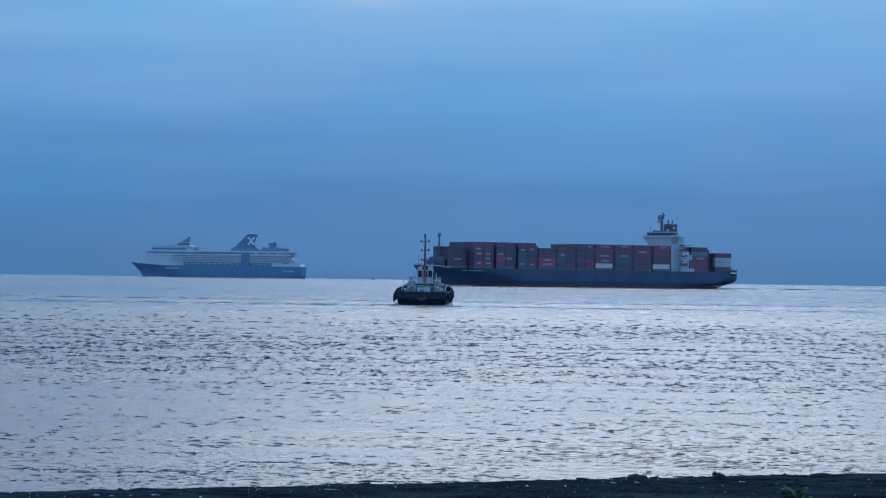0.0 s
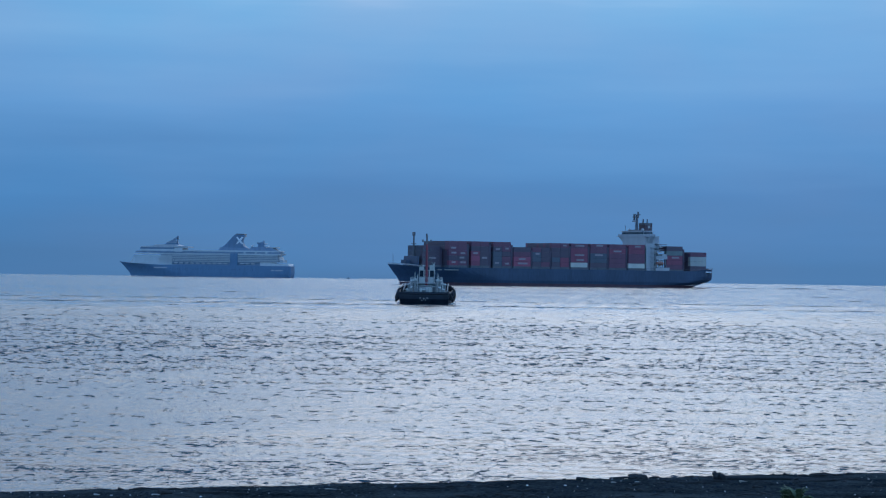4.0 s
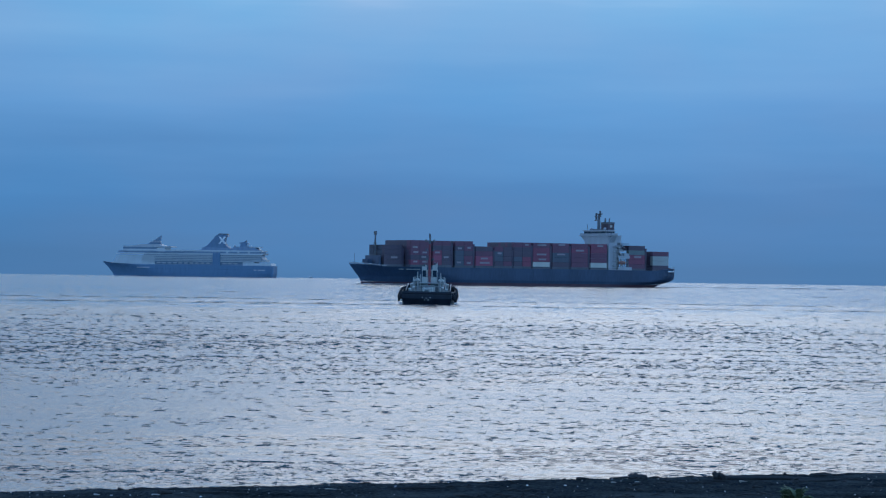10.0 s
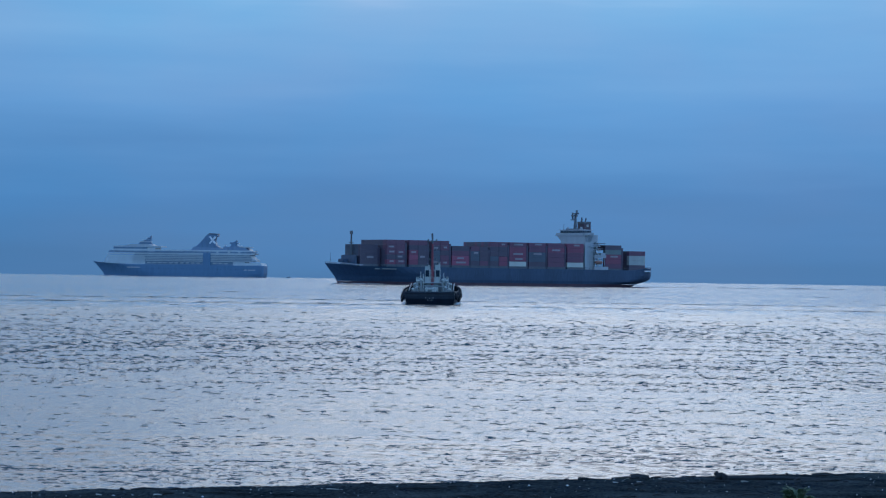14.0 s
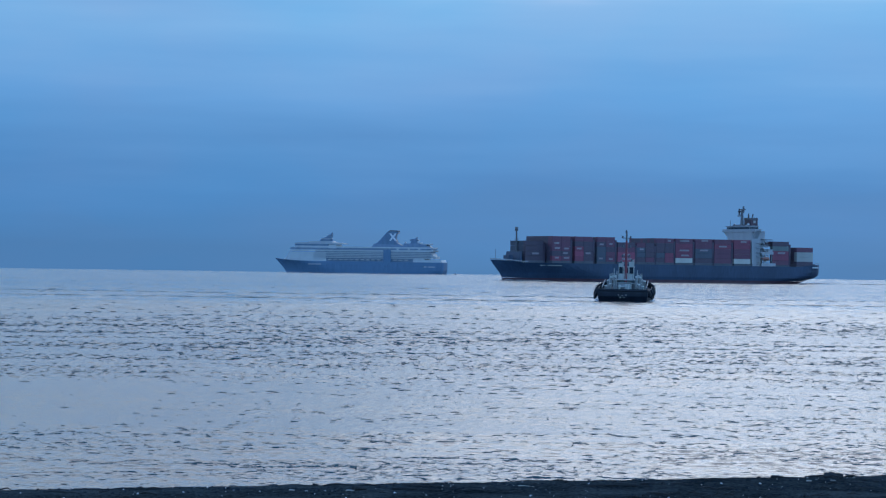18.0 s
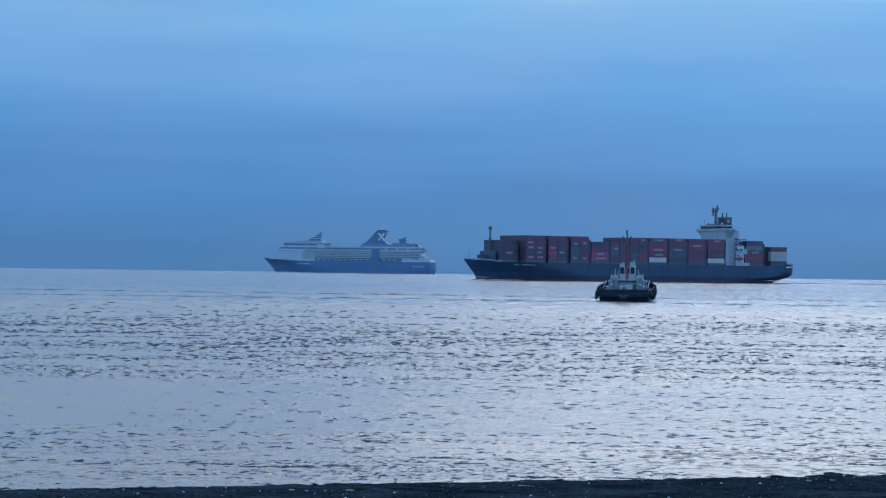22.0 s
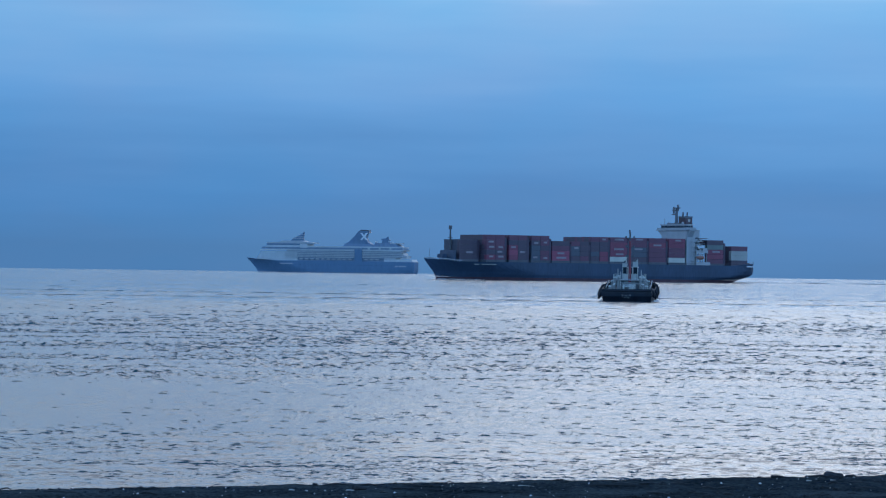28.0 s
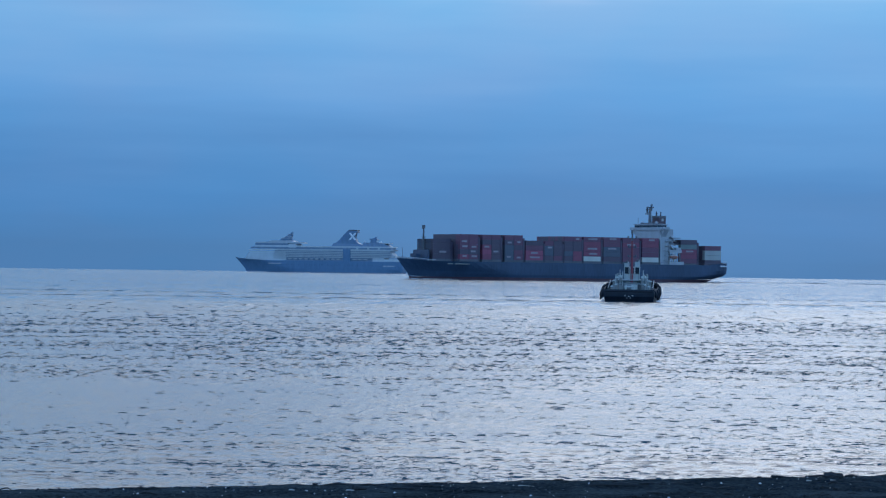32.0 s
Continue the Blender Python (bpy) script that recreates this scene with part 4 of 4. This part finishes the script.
box_ship = build_container_ship()

# ================= cruise ship =================


def build_cruise_ship():
    ship = empty("cruise_ship", "white cruise ship with navy hull and raked funnel", "cruise ship")
    X = lambda s: 147.0 - s                  # s: metres abaft the stem head
    sheer = lambda u: 4.6 * max(0, (u - 0.74) / 0.26) ** 2
    lv = [(-3.0, X(291), X(19.5), 15.0, 0.2, 0.42), (0.0, X(292.5), X(18.5), 15.6, 0.12, 0.40), (6.0, X(294), X(13.5), 16.0, 0.05, 0.34), (13.0, X(294), X(5.5), 16.1, 0.03, 0.28), (19.2, X(294), X(-2.5), 16.1, 0.03, 0.22)]
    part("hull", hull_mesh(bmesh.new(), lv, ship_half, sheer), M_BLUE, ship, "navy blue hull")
    # white forward house with sloped front
    part("forward_house", prism(bmesh.new(), [(X(20), 21.5), (X(28), 34.6), (X(92), 34.6), (X(92), 20.0), (X(60), 20.0)], -14.5, 14.5), M_WHITE, ship, "white sloped forward superstructure")
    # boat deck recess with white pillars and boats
    part("boat_deck", box(bmesh.new(), X(245), X(92), -13.0, 13.0, 18.6, 25.0), M_HAZED, ship, "dark recessed boat deck")
    part("stern_house", prism(bmesh.new(), [(X(243), 19.0), (X(243), 25.0), (X(262), 25.0), (X(264), 23.4), (X(290), 23.2), (X(292), 19.0)], -15.2, 15.2), M_WHITE, ship)
    boat = None
    for i in range(15):
        s = 99 + i * 9.4
        if 192 < s < 206:
            continue
        bm = ball(bmesh.new(), (0, 0, 0), 1.4, 2.7, 1.0, 0.85, 10)
        if boat is None:
            boat = part("lifeboat", bm, M_WHITE, ship, "white lifeboat in its davits")
            boat.matrix_basis = Matrix.Translation((X(s), 14.6, 22.3))
        else:
            bm.free()
            shared("lifeboat", boat.data, ship, Matrix.Translation((X(s), 14.6, 22.3)))
    # balcony decks, each with its slab, recessed wall and partitions
    for d in range(5):
        z = 25.0 + d * 2.75
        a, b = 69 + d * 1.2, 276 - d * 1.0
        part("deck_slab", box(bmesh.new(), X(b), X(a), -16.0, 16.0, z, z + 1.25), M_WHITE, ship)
        part("cabin_wall", box(bmesh.new(), X(b - 1), X(a + 1), -14.2, 14.2, z + 1.25, z + 2.75), M_HAZED, ship)
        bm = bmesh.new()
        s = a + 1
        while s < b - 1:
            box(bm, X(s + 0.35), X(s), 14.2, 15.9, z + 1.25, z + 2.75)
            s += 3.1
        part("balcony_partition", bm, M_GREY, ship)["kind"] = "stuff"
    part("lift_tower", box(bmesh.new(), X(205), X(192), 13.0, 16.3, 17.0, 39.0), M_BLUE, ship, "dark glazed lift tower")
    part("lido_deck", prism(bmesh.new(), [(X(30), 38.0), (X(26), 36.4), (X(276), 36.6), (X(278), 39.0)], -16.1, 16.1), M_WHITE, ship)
    part("window_band", box(bmesh.new(), X(274), X(30), -15.4, 15.4, 39.0, 41.6), M_HAZED, ship, "dark window band")
    part("sun_deck", box(bmesh.new(), X(276), X(97), -16.0, 16.0, 41.6, 43.8), M_WHITE, ship)
    for s in (215, 234, 252):
        part("deck_pillar", box(bmesh.new(), X(s + 3), X(s), 14.8, 16.1, 38.8, 41.7), M_WHITE, ship)
    part("bridge_house", prism(bmesh.new(), [(X(36), 41.6), (X(40), 44.8), (X(98), 44.8), (X(112), 41.6)], -15.8, 15.8), M_WHITE, ship)
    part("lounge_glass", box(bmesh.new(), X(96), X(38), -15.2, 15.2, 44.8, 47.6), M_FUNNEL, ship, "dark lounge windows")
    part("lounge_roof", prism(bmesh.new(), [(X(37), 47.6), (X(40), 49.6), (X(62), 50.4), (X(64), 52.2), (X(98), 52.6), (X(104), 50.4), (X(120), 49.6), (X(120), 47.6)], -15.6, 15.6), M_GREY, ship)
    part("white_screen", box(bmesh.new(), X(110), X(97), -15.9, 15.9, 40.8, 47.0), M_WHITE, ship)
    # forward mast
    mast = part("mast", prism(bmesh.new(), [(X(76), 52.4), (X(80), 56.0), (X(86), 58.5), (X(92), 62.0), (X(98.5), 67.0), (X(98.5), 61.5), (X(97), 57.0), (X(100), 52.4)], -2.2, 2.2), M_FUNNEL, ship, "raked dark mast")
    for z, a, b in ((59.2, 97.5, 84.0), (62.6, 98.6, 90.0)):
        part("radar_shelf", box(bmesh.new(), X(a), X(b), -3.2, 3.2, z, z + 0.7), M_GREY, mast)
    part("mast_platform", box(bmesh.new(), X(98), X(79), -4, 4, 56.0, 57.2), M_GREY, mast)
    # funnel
    base = part("funnel_house", prism(bmesh.new(), [(X(171), 43.8), (X(173), 49), (X(222), 47.5), (X(226), 43.8)], -11, 11), M_HAZED, ship)
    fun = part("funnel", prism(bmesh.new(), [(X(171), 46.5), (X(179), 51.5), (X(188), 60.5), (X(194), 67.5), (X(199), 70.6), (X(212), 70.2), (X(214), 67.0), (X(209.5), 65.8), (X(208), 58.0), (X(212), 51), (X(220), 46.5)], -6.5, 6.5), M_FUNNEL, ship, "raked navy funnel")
    for sgn in (1, -1):
        bm = prism(bmesh.new(), [(X(198.5), 60.4 + sgn * 5.8), (X(201.7), 60.4 + sgn * 6.0), (X(212.0), 60.4 - sgn * 5.8), (X(208.2), 60.4 - sgn * 6.0)], 6.5, 6.7)
        part("emblem_bar", bm, M_MARK, fun, "white diagonal emblem bar")
    part("funnel_cowl", prism(bmesh.new(), [(X(195), 68.3), (X(200), 71.6), (X(213), 71.2), (X(213.5), 69.6), (X(200), 70)], -6.7, 6.7), M_DARK, fun)
    # after mast, domes and terraces
    part("after_house", prism(bmesh.new(), [(X(222), 43.8), (X(226), 49.5), (X(250), 50.5), (X(262), 48), (X(266), 46.2), (X(270), 43.8)], -12, 12), M_HAZED, ship)
    am = part("after_mast", prism(bmesh.new(), [(X(234), 49), (X(236), 54.0), (X(233), 55.0), (X(234), 57.0), (X(241), 57.6), (X(245), 60.5), (X(245), 56.5), (X(250), 55.0), (X(245), 53.5), (X(247), 49)], -3, 3), M_FUNNEL, ship)
    for s, z in ((226, 51.5), (248, 52.3), (254, 50.6)):
        part("satellite_dome", ball(bmesh.new(), (X(s), 4, z), 2.0), M_WHITE, ship)
    part("terrace_roof", box(bmesh.new(), X(269), X(255), -12, 12, 48.2, 50.0), M_GREY, ship)
    part("stern_terrace", prism(bmesh.new(), [(X(270), 25), (X(270), 34), (X(274), 34), (X(277), 29.5), (X(281), 29.0), (X(281), 25)], -12, 12), M_GREY, ship)
    for s, w, z in ((62, 5, 13.6), (68, 16, 13.6), (262, 5, 11.0), (269, 12, 11.0)):
        part("name_bar", box(bmesh.new(), X(s + w), X(s), 15.0, 16.2, z, z + 1.6), M_GREY, ship, "pale illegible lettering")
    bm = bmesh.new()
    for i in range(46):
        ball(bm, (X(72 + i * 4.4), 16.05, 12.6), 0.45, 1, 0.2, 1, 6)
    part("portholes", bm, M_GLASS, ship)["kind"] = "stuff"
    bm = bmesh.new()
    for i in range(9):
        ball(bm, (X(20 + i * 5), 1.5 + i * 1.6, 0.1), 1.0, 4.0, 1.2, 0.9 - i * 0.06, 8)
    part("bow_wave", bm, M_FOAM, ship, "thin white bow wave")
    return ship


cruise = build_cruise_ship()

# ================= tug =================


def build_tug():
    tug = empty("tugboat", "black harbour tug seen stern-on, white funnels, red mast, tyre fenders", "tugboat")
    half = lambda u, run, entry: (0.90 + 0.10 * min(1, u / 0.35)) * max(0.02, 1 - max(0, (u - 0.62) / 0.38) ** 2.2)
    sheer = lambda u: 1.25 * max(0, (u - 0.25) / 0.75) ** 1.3
    lv = [(-1.2, -10.4, 10.5, 3.9, 0, 0), (0.0, -11.2, 11.4, 4.2, 0, 0), (0.9, -11.9, 12.0, 4.45, 0, 0), (1.45, -12, 12.4, 4.5, 0, 0)]
    part("hull", hull_mesh(bmesh.new(), lv, half, sheer, 36), M_TUG, tug, "black rounded steel hull")
    for s in (1, -1):                         # bulwarks rise towards the bow
        bm = bmesh.new()
        prev = None
        for i in range(24):
            u = i / 23
            x, y, z = -12 + 24.4 * u, s * 4.5 * half(u, 0, 0), 1.45 + sheer(u)
            if prev:
                a = [bm.verts.new(p) for p in ((prev[0], prev[1], prev[2] - 0.1), (x, y, z - 0.1), (x, y * 0.96, z + 0.62), (prev[0], prev[1] * 0.96, prev[2] + 0.62))]
                b = [bm.verts.new(p) for p in ((prev[0], prev[1] - s * 0.1, prev[2] - 0.1), (x, y - s * 0.1, z - 0.1), (x, y * 0.96 - s * 0.1, z + 0.62), (prev[0], prev[1] * 0.96 - s * 0.1, prev[2] + 0.62))]
                bm.faces.new(a), bm.faces.new(b[::-1])
                for k in range(4):
                    bm.faces.new((a[k], a[(k + 1) % 4], b[(k + 1) % 4], b[k]))
            prev = (x, y, z)
        part("bulwark", bm, M_TUG, tug)
    part("stern_bulwark", box(bmesh.new(), -12.05, -11.9, -4.0, 4.0, 1.35, 2.05), M_TUG, tug)
    part("stern_fender", rod(bmesh.new(), (-12.1, -3.9, 1.75), (-12.1, 3.9, 1.75), 0.11, seg=10), M_RUBBER, tug, "black rubber stern fender")
    tyre = None
    spots = [(-10.6, 4.2, 1.3, 0.44), (-9.4, 4.5, 0.95, 0.44), (-7.8, 4.6, 1.45, 0.5), (-6.2, 4.62, 1.15, 0.44), (-4.6, 4.68, 1.55, 0.5), (-2.8, 4.7, 1.75, 0.5), (-0.8, 4.66, 1.95, 0.5),
             (1.2, 4.5, 2.15, 0.5), (3.0, 4.25, 2.3, 0.5), (4.8, 3.9, 2.45, 0.5), (6.4, 3.5, 2.55, 0.5), (7.8, 3.0, 2.6, 0.5)]
    for s in (1, -1):
        for i, (x, y, z, r) in enumerate(spots):
            m = pose(x, s * y, z, s * (8 + 5 * (i % 3)), 0, -s * (0, 0, 0, 0, 0, 0, 0, 4, 10, 18, 26, 34)[i])
            if tyre is None:
                tyre = part("tyre", torus(bmesh.new(), (0, 0, 0), 0.42, 0.21), M_RUBBER, tug, "old black tyre hung as a fender")
                tyre.matrix_basis = m
            else:
                shared("tyre", tyre.data, tug, m)
    part("deck", box(bmesh.new(), -11.6, 9, -3.9, 3.9, 1.3, 1.5), M_DARK, tug)
    part("deckhouse", box(bmesh.new(), -1.8, 5.5, -2.1, 2.1, 1.5, 3.4), M_TUGG, tug, "white deckhouse")
    part("boat_deck", box(bmesh.new(), -2.6, 6.0, -2.5, 2.5, 3.4, 3.55), M_GREY, tug)
    for y in (-1.7, 0.9):
        part("deckhouse_door", box(bmesh.new(), -1.88, -1.78, y, y + 0.75, 1.6, 3.2), M_DARK, tug)
    # wheelhouse stands clear between the two casings
    part("wheelhouse", box(bmesh.new(), 1.4, 4.2, -1.15, 1.2, 3.55, 4.5), M_TUGW, tug, "white wheelhouse with dark windows")
    part("wheelhouse_glass", box(bmesh.new(), 1.45, 4.15, -1.1, 1.15, 4.5, 5.5), M_GLASS, tug)
    for x in (1.4, 4.08):
        for y in (-1.15, -0.4, 0.3, 1.08):
            part("window_pillar", box(bmesh.new(), x, x + 0.12, y, y + 0.12, 4.5, 5.5), M_TUGW, tug)
    part("wheelhouse_roof", box(bmesh.new(), 1.2, 4.4, -1.25, 1.3, 5.5, 5.65), M_TUGW, tug)
    for y0, y1, top in ((-1.32, -0.5, 6.45), (0.42, 1.2, 6.2)):
        bm = bmesh.new()
        pts = [(-1.6, 3.55), (-1.45, top), (-0.75, top), (-0.4, 3.55)]
        prism(bm, pts, y0, y1)
        fx = part("exhaust_casing", bm, M_TUGW, tug, "white exhaust casing")
        part("louvre", box(bmesh.new(), -1.6, -1.5, y0 + 0.08, y1 - 0.1, 4.5, 5.55), M_GLASS, fx)
        part("exhaust_pipe", rod(bmesh.new(), (-1.1, (y0 + y1) / 2, top - 0.1), (-1.2, (y0 + y1) / 2, top + 0.42), 0.14), M_DARK, fx)
        part("casing_lamp", ball(bmesh.new(), (-1.5, y0 + 0.15, top + 0.1), 0.14), M_TUGW, fx)
    # mast abaft the casings
    mast = part("mast", rod(bmesh.new(), (-2.2, -0.05, 3.0), (-2.2, -0.05, 9.9), 0.24, 0.17, 10), M_RED, tug, "red tapered mast")
    part("topmast", rod(bmesh.new(), (-2.2, -0.05, 9.9), (-2.2, -0.05, 11.4), 0.16, 0.13, 8), M_DARK, mast)
    for z, w in ((10.25, 0.7), (8.75, 0.62), (7.2, 0.62)):
        part("crosstree", box(bmesh.new(), -2.3, -2.1, -0.05 - w, -0.05 + w, z, z + 0.12), M_DARK, mast)
    for y, z in ((0.66, 10.3), (-0.66, 10.3), (0.58, 8.8), (-0.58, 8.8), (0.05, 11.3), (-0.58, 7.25), (0.58, 7.25), (0.05, 11.0)):
        part("mast_light", rod(bmesh.new(), (-2.35, y - 0.05, z), (-2.35, y - 0.05, z + 0.34), 0.14, seg=8), M_DARK, mast)
    for s in (1, -1):
        part("mast_stay", rod(bmesh.new(), (-2.2, s * 0.05, 7.8), (1.2, s * 2.2, 3.6), 0.03, seg=5), M_DARK, mast)
    # towing gear on the after deck
    winch = part("towing_winch", rod(bmesh.new(), (-4.6, -0.9, 2.35), (-4.6, 0.9, 2.35), 0.5, seg=12), M_TUGG, tug, "grey towing winch")
    for y in (-1.1, 0.9):
        part("winch_cheek", box(bmesh.new(), -5.3, -3.9, y, y + 0.2, 1.5, 3.0), M_TUGG, winch)
    part("winch_motor", box(bmesh.new(), -5.2, -4.2, 1.25, 1.9, 1.5, 2.6), M_TUGG, winch)
    part("deck_box", box(bmesh.new(), -8.6, -7.8, -1.1, -0.2, 1.5, 2.75), M_TUGW, tug, "pale deck locker")
    bm = bmesh.new()
    for y in (-0.75, 0.6):
        rod(bm, (-9.6, y, 1.5), (-9.6, y, 2.7), 0.13, seg=8)
    rod(bm, (-9.6, -1.0, 2.45), (-9.6, 0.85, 2.45), 0.1, seg=8)
    part("towing_bitts", bm, M_TUGW, tug)
    bm = bmesh.new()
    prev = None
    for i in range(9):
        a = math.pi * i / 8
        p = (-7.0, -2.9 * math.cos(a), 1.5 + 1.55 * math.sin(a) ** 0.6)
        if prev:
            rod(bm, prev, p, 0.09, seg=6)
        prev = p
    part("towing_arch", bm, M_TUGG, tug)
    for s in (1, -1):
        for x, y, h, r in ((-3.2, 1.75, 4.0, 0.15), (-2.9, 2.35, 3.9, 0.2), (-1.0, 2.75, 3.4, 0.18), (-5.6, 2.3, 2.8, 0.2), (-6.6, 3.0, 2.5, 0.18), (1.0, 3.0, 3.3, 0.2)):
            vent = part("vent_pipe", rod(bmesh.new(), (x, s * y, 1.5), (x, s * y, h), r, seg=8), M_TUGG, tug)
            part("vent_head", rod(bmesh.new(), (x, s * y, h - 0.12), (x, s * y, h + 0.1), r * 1.5, r * 0.9, seg=10), M_TUGW, vent)
        part("locker", box(bmesh.new(), -3.8, -2.4, s * 2.7 - 0.35, s * 2.7 + 0.35, 1.5, 2.5), M_TUGG, tug)
        bm = bmesh.new()
        for i in range(6):
            rod(bm, (-2.5 + i * 1.6, s * 2.42, 3.55), (-2.5 + i * 1.6, s * 2.42, 4.45), 0.04, seg=6)
        for z in (4.0, 4.45):
            rod(bm, (-2.5, s * 2.42, z), (5.5, s * 2.42, z), 0.035, seg=6)
        part("handrail", bm, M_TUGG, tug)
        part("life_raft", rod(bmesh.new(), (-0.6, s * 1.95, 3.95), (0.8, s * 1.95, 3.95), 0.34, seg=10), M_TUGW, tug, "white life raft canister")
        part("side_rail_bow", rod(bmesh.new(), (-6.5, s * 3.6, 2.2), (2.0, s * 3.55, 3.35), 0.1, seg=6), M_TUGG, tug)
        part("search_light", ball(bmesh.new(), (1.5, s * 0.9, 5.85), 0.2), M_GREY, tug)
    bm = bmesh.new()
    for y in (-2.4, -1.2, 0.0, 1.2, 2.4):
        rod(bm, (-2.5, y, 3.55), (-2.5, y, 4.45), 0.04, seg=6)
    rod(bm, (-2.5, -2.4, 4.45), (-2.5, 2.4, 4.45), 0.035, seg=6)
    part("after_rail", bm, M_TUGG, tug)
    part("light_post", rod(bmesh.new(), (-1.7, -1.3, 3.5), (-1.7, -1.3, 6.9), 0.07, 0.05, 6), M_TUGW, tug, "thin white light post")
    for y, h in ((-2.0, 5.1), (1.9, 5.3), (2.6, 4.4), (-2.75, 4.3), (1.45, 4.9)):
        part("davit_post", rod(bmesh.new(), (-2.8, y, 1.5), (-2.8, y * 0.97, h), 0.09, 0.07, 6), M_TUGW, tug)
    # illegible marks on the stern
    for y, z in ((-0.55, 1.0), (0.05, 0.92), (0.65, 1.0), (-0.25, 0.62), (0.35, 0.62)):
        part("lettering_bar", box(bmesh.new(), -12.02, -11.2, y - 0.07, y + 0.07, z, z + 0.12), M_MARK, tug, "small white illegible mark")
    for s in (1, -1):
        bm = bmesh.new()
        for i in range(9):
            ball(bm, (-11.0 + i * 2.2, s * (4.15 + 0.2 * (i % 3)), 0.05), 0.32, 3.0, 0.8, 0.5 + 0.3 * (i % 2), 8)
        part("side_wash", bm, M_FOAM, tug, "thin white water along the hull")
    return tug


tug = build_tug()

# ================= far boat =================


def build_boat():
    boat = empty("fishing_boat", "tiny grey-blue fishing boat far off on the horizon", "boat")
    lv = [(-0.5, -3.2, 2.6, 0.9, 0.2, 0.5), (0.5, -3.5, 3.1, 1.1, 0.1, 0.45), (1.0, -3.6, 3.5, 1.2, 0.1, 0.4)]
    part("hull", hull_mesh(bmesh.new(), lv, ship_half, lambda u: 0.4 * u * u, 16), M_HAZED, boat)
    part("cabin", box(bmesh.new(), -1.6, 0.4, -0.8, 0.8, 0.95, 2.5), M_WHITE, boat, "pale boat cabin")
    part("mast", rod(bmesh.new(), (-0.7, 0, 2.5), (-0.7, 0, 4.0), 0.12), M_HAZED, boat)
    bm = bmesh.new()
    for i in range(7):
        ball(bm, (-4.5 - i * 2.4, 0, 0.05), 0.5, 2.6, 1.6, 0.6 - 0.06 * i, 8)
    part("stern_wash", bm, M_FOAM, boat, "white wash astern")
    return boat


far_boat = build_boat()

# ================= movement =================


def heading(x, y, a, bob=0.0, z=0.0, roll=0.0):
    """A hull at (x, y) whose bow points left and, by a degrees, towards the shore."""
    return pose(x, y, z, roll, bob, 180.0 + a)


def bearing(turn, d):
    return math.sin(radians(turn)) * d, math.cos(radians(turn)) * d


def motions():
    times = [i * 2.0 for i in range(17)]
    walk(box_ship, [(t, heading(82.4 - 3.925 * t, 1650 * (1 - 0.03 * (t - 9) / 32), 29.8 + 0.175 * t)) for t in times])
    walk(cruise, [(t, heading(*bearing(-4.752 - 0.0605 * t, 4469 + 1.0 * (t - 9)), -12.0)) for t in times])
    walk(tug, [(t, pose(*bearing(-0.372 + 0.0088 * t, 450.0 - 0.15 * t), 0.04 * math.sin(t * 1.1), 0.5 * math.sin(t * 0.8), 0.4 * math.sin(t * 1.3 + 1), 88.0 + 0.6 * math.sin(t * 0.2))) for t in times])
    walk(far_boat, [(t, pose(*bearing(-1.475 - 0.1305 * t, 4640.0), 0, 0, 0, 180)) for t in times])
    walk(sea, [(0.0, pose(0, 0, 0)), (16.0, pose(-1.5, -3.5, 0)), (32.0, pose(-3.0, -7.0, 0))])
    for ob, zone, k in wavelets:
        lift, period = (0.005, 0.015, 0.03)[zone], (1.3, 1.9, 3.1)[zone] * (1.37 if k % 2 else 1.0)
        rows = []
        for i in range(int(32.0 / (period / 6)) + 2):
            t = min(32.0, i * period / 6)
            a = 2 * math.pi * (t / period + (k // 2) / 3.0 + 0.13 * zone + 0.2 * (k % 2))
            rows.append((t, pose(-0.03 * t, -3.0 * lift * math.cos(a), lift * (math.sin(a) - 0.05))))
            if t >= 32.0:
                break
        walk(ob, rows)


motions()
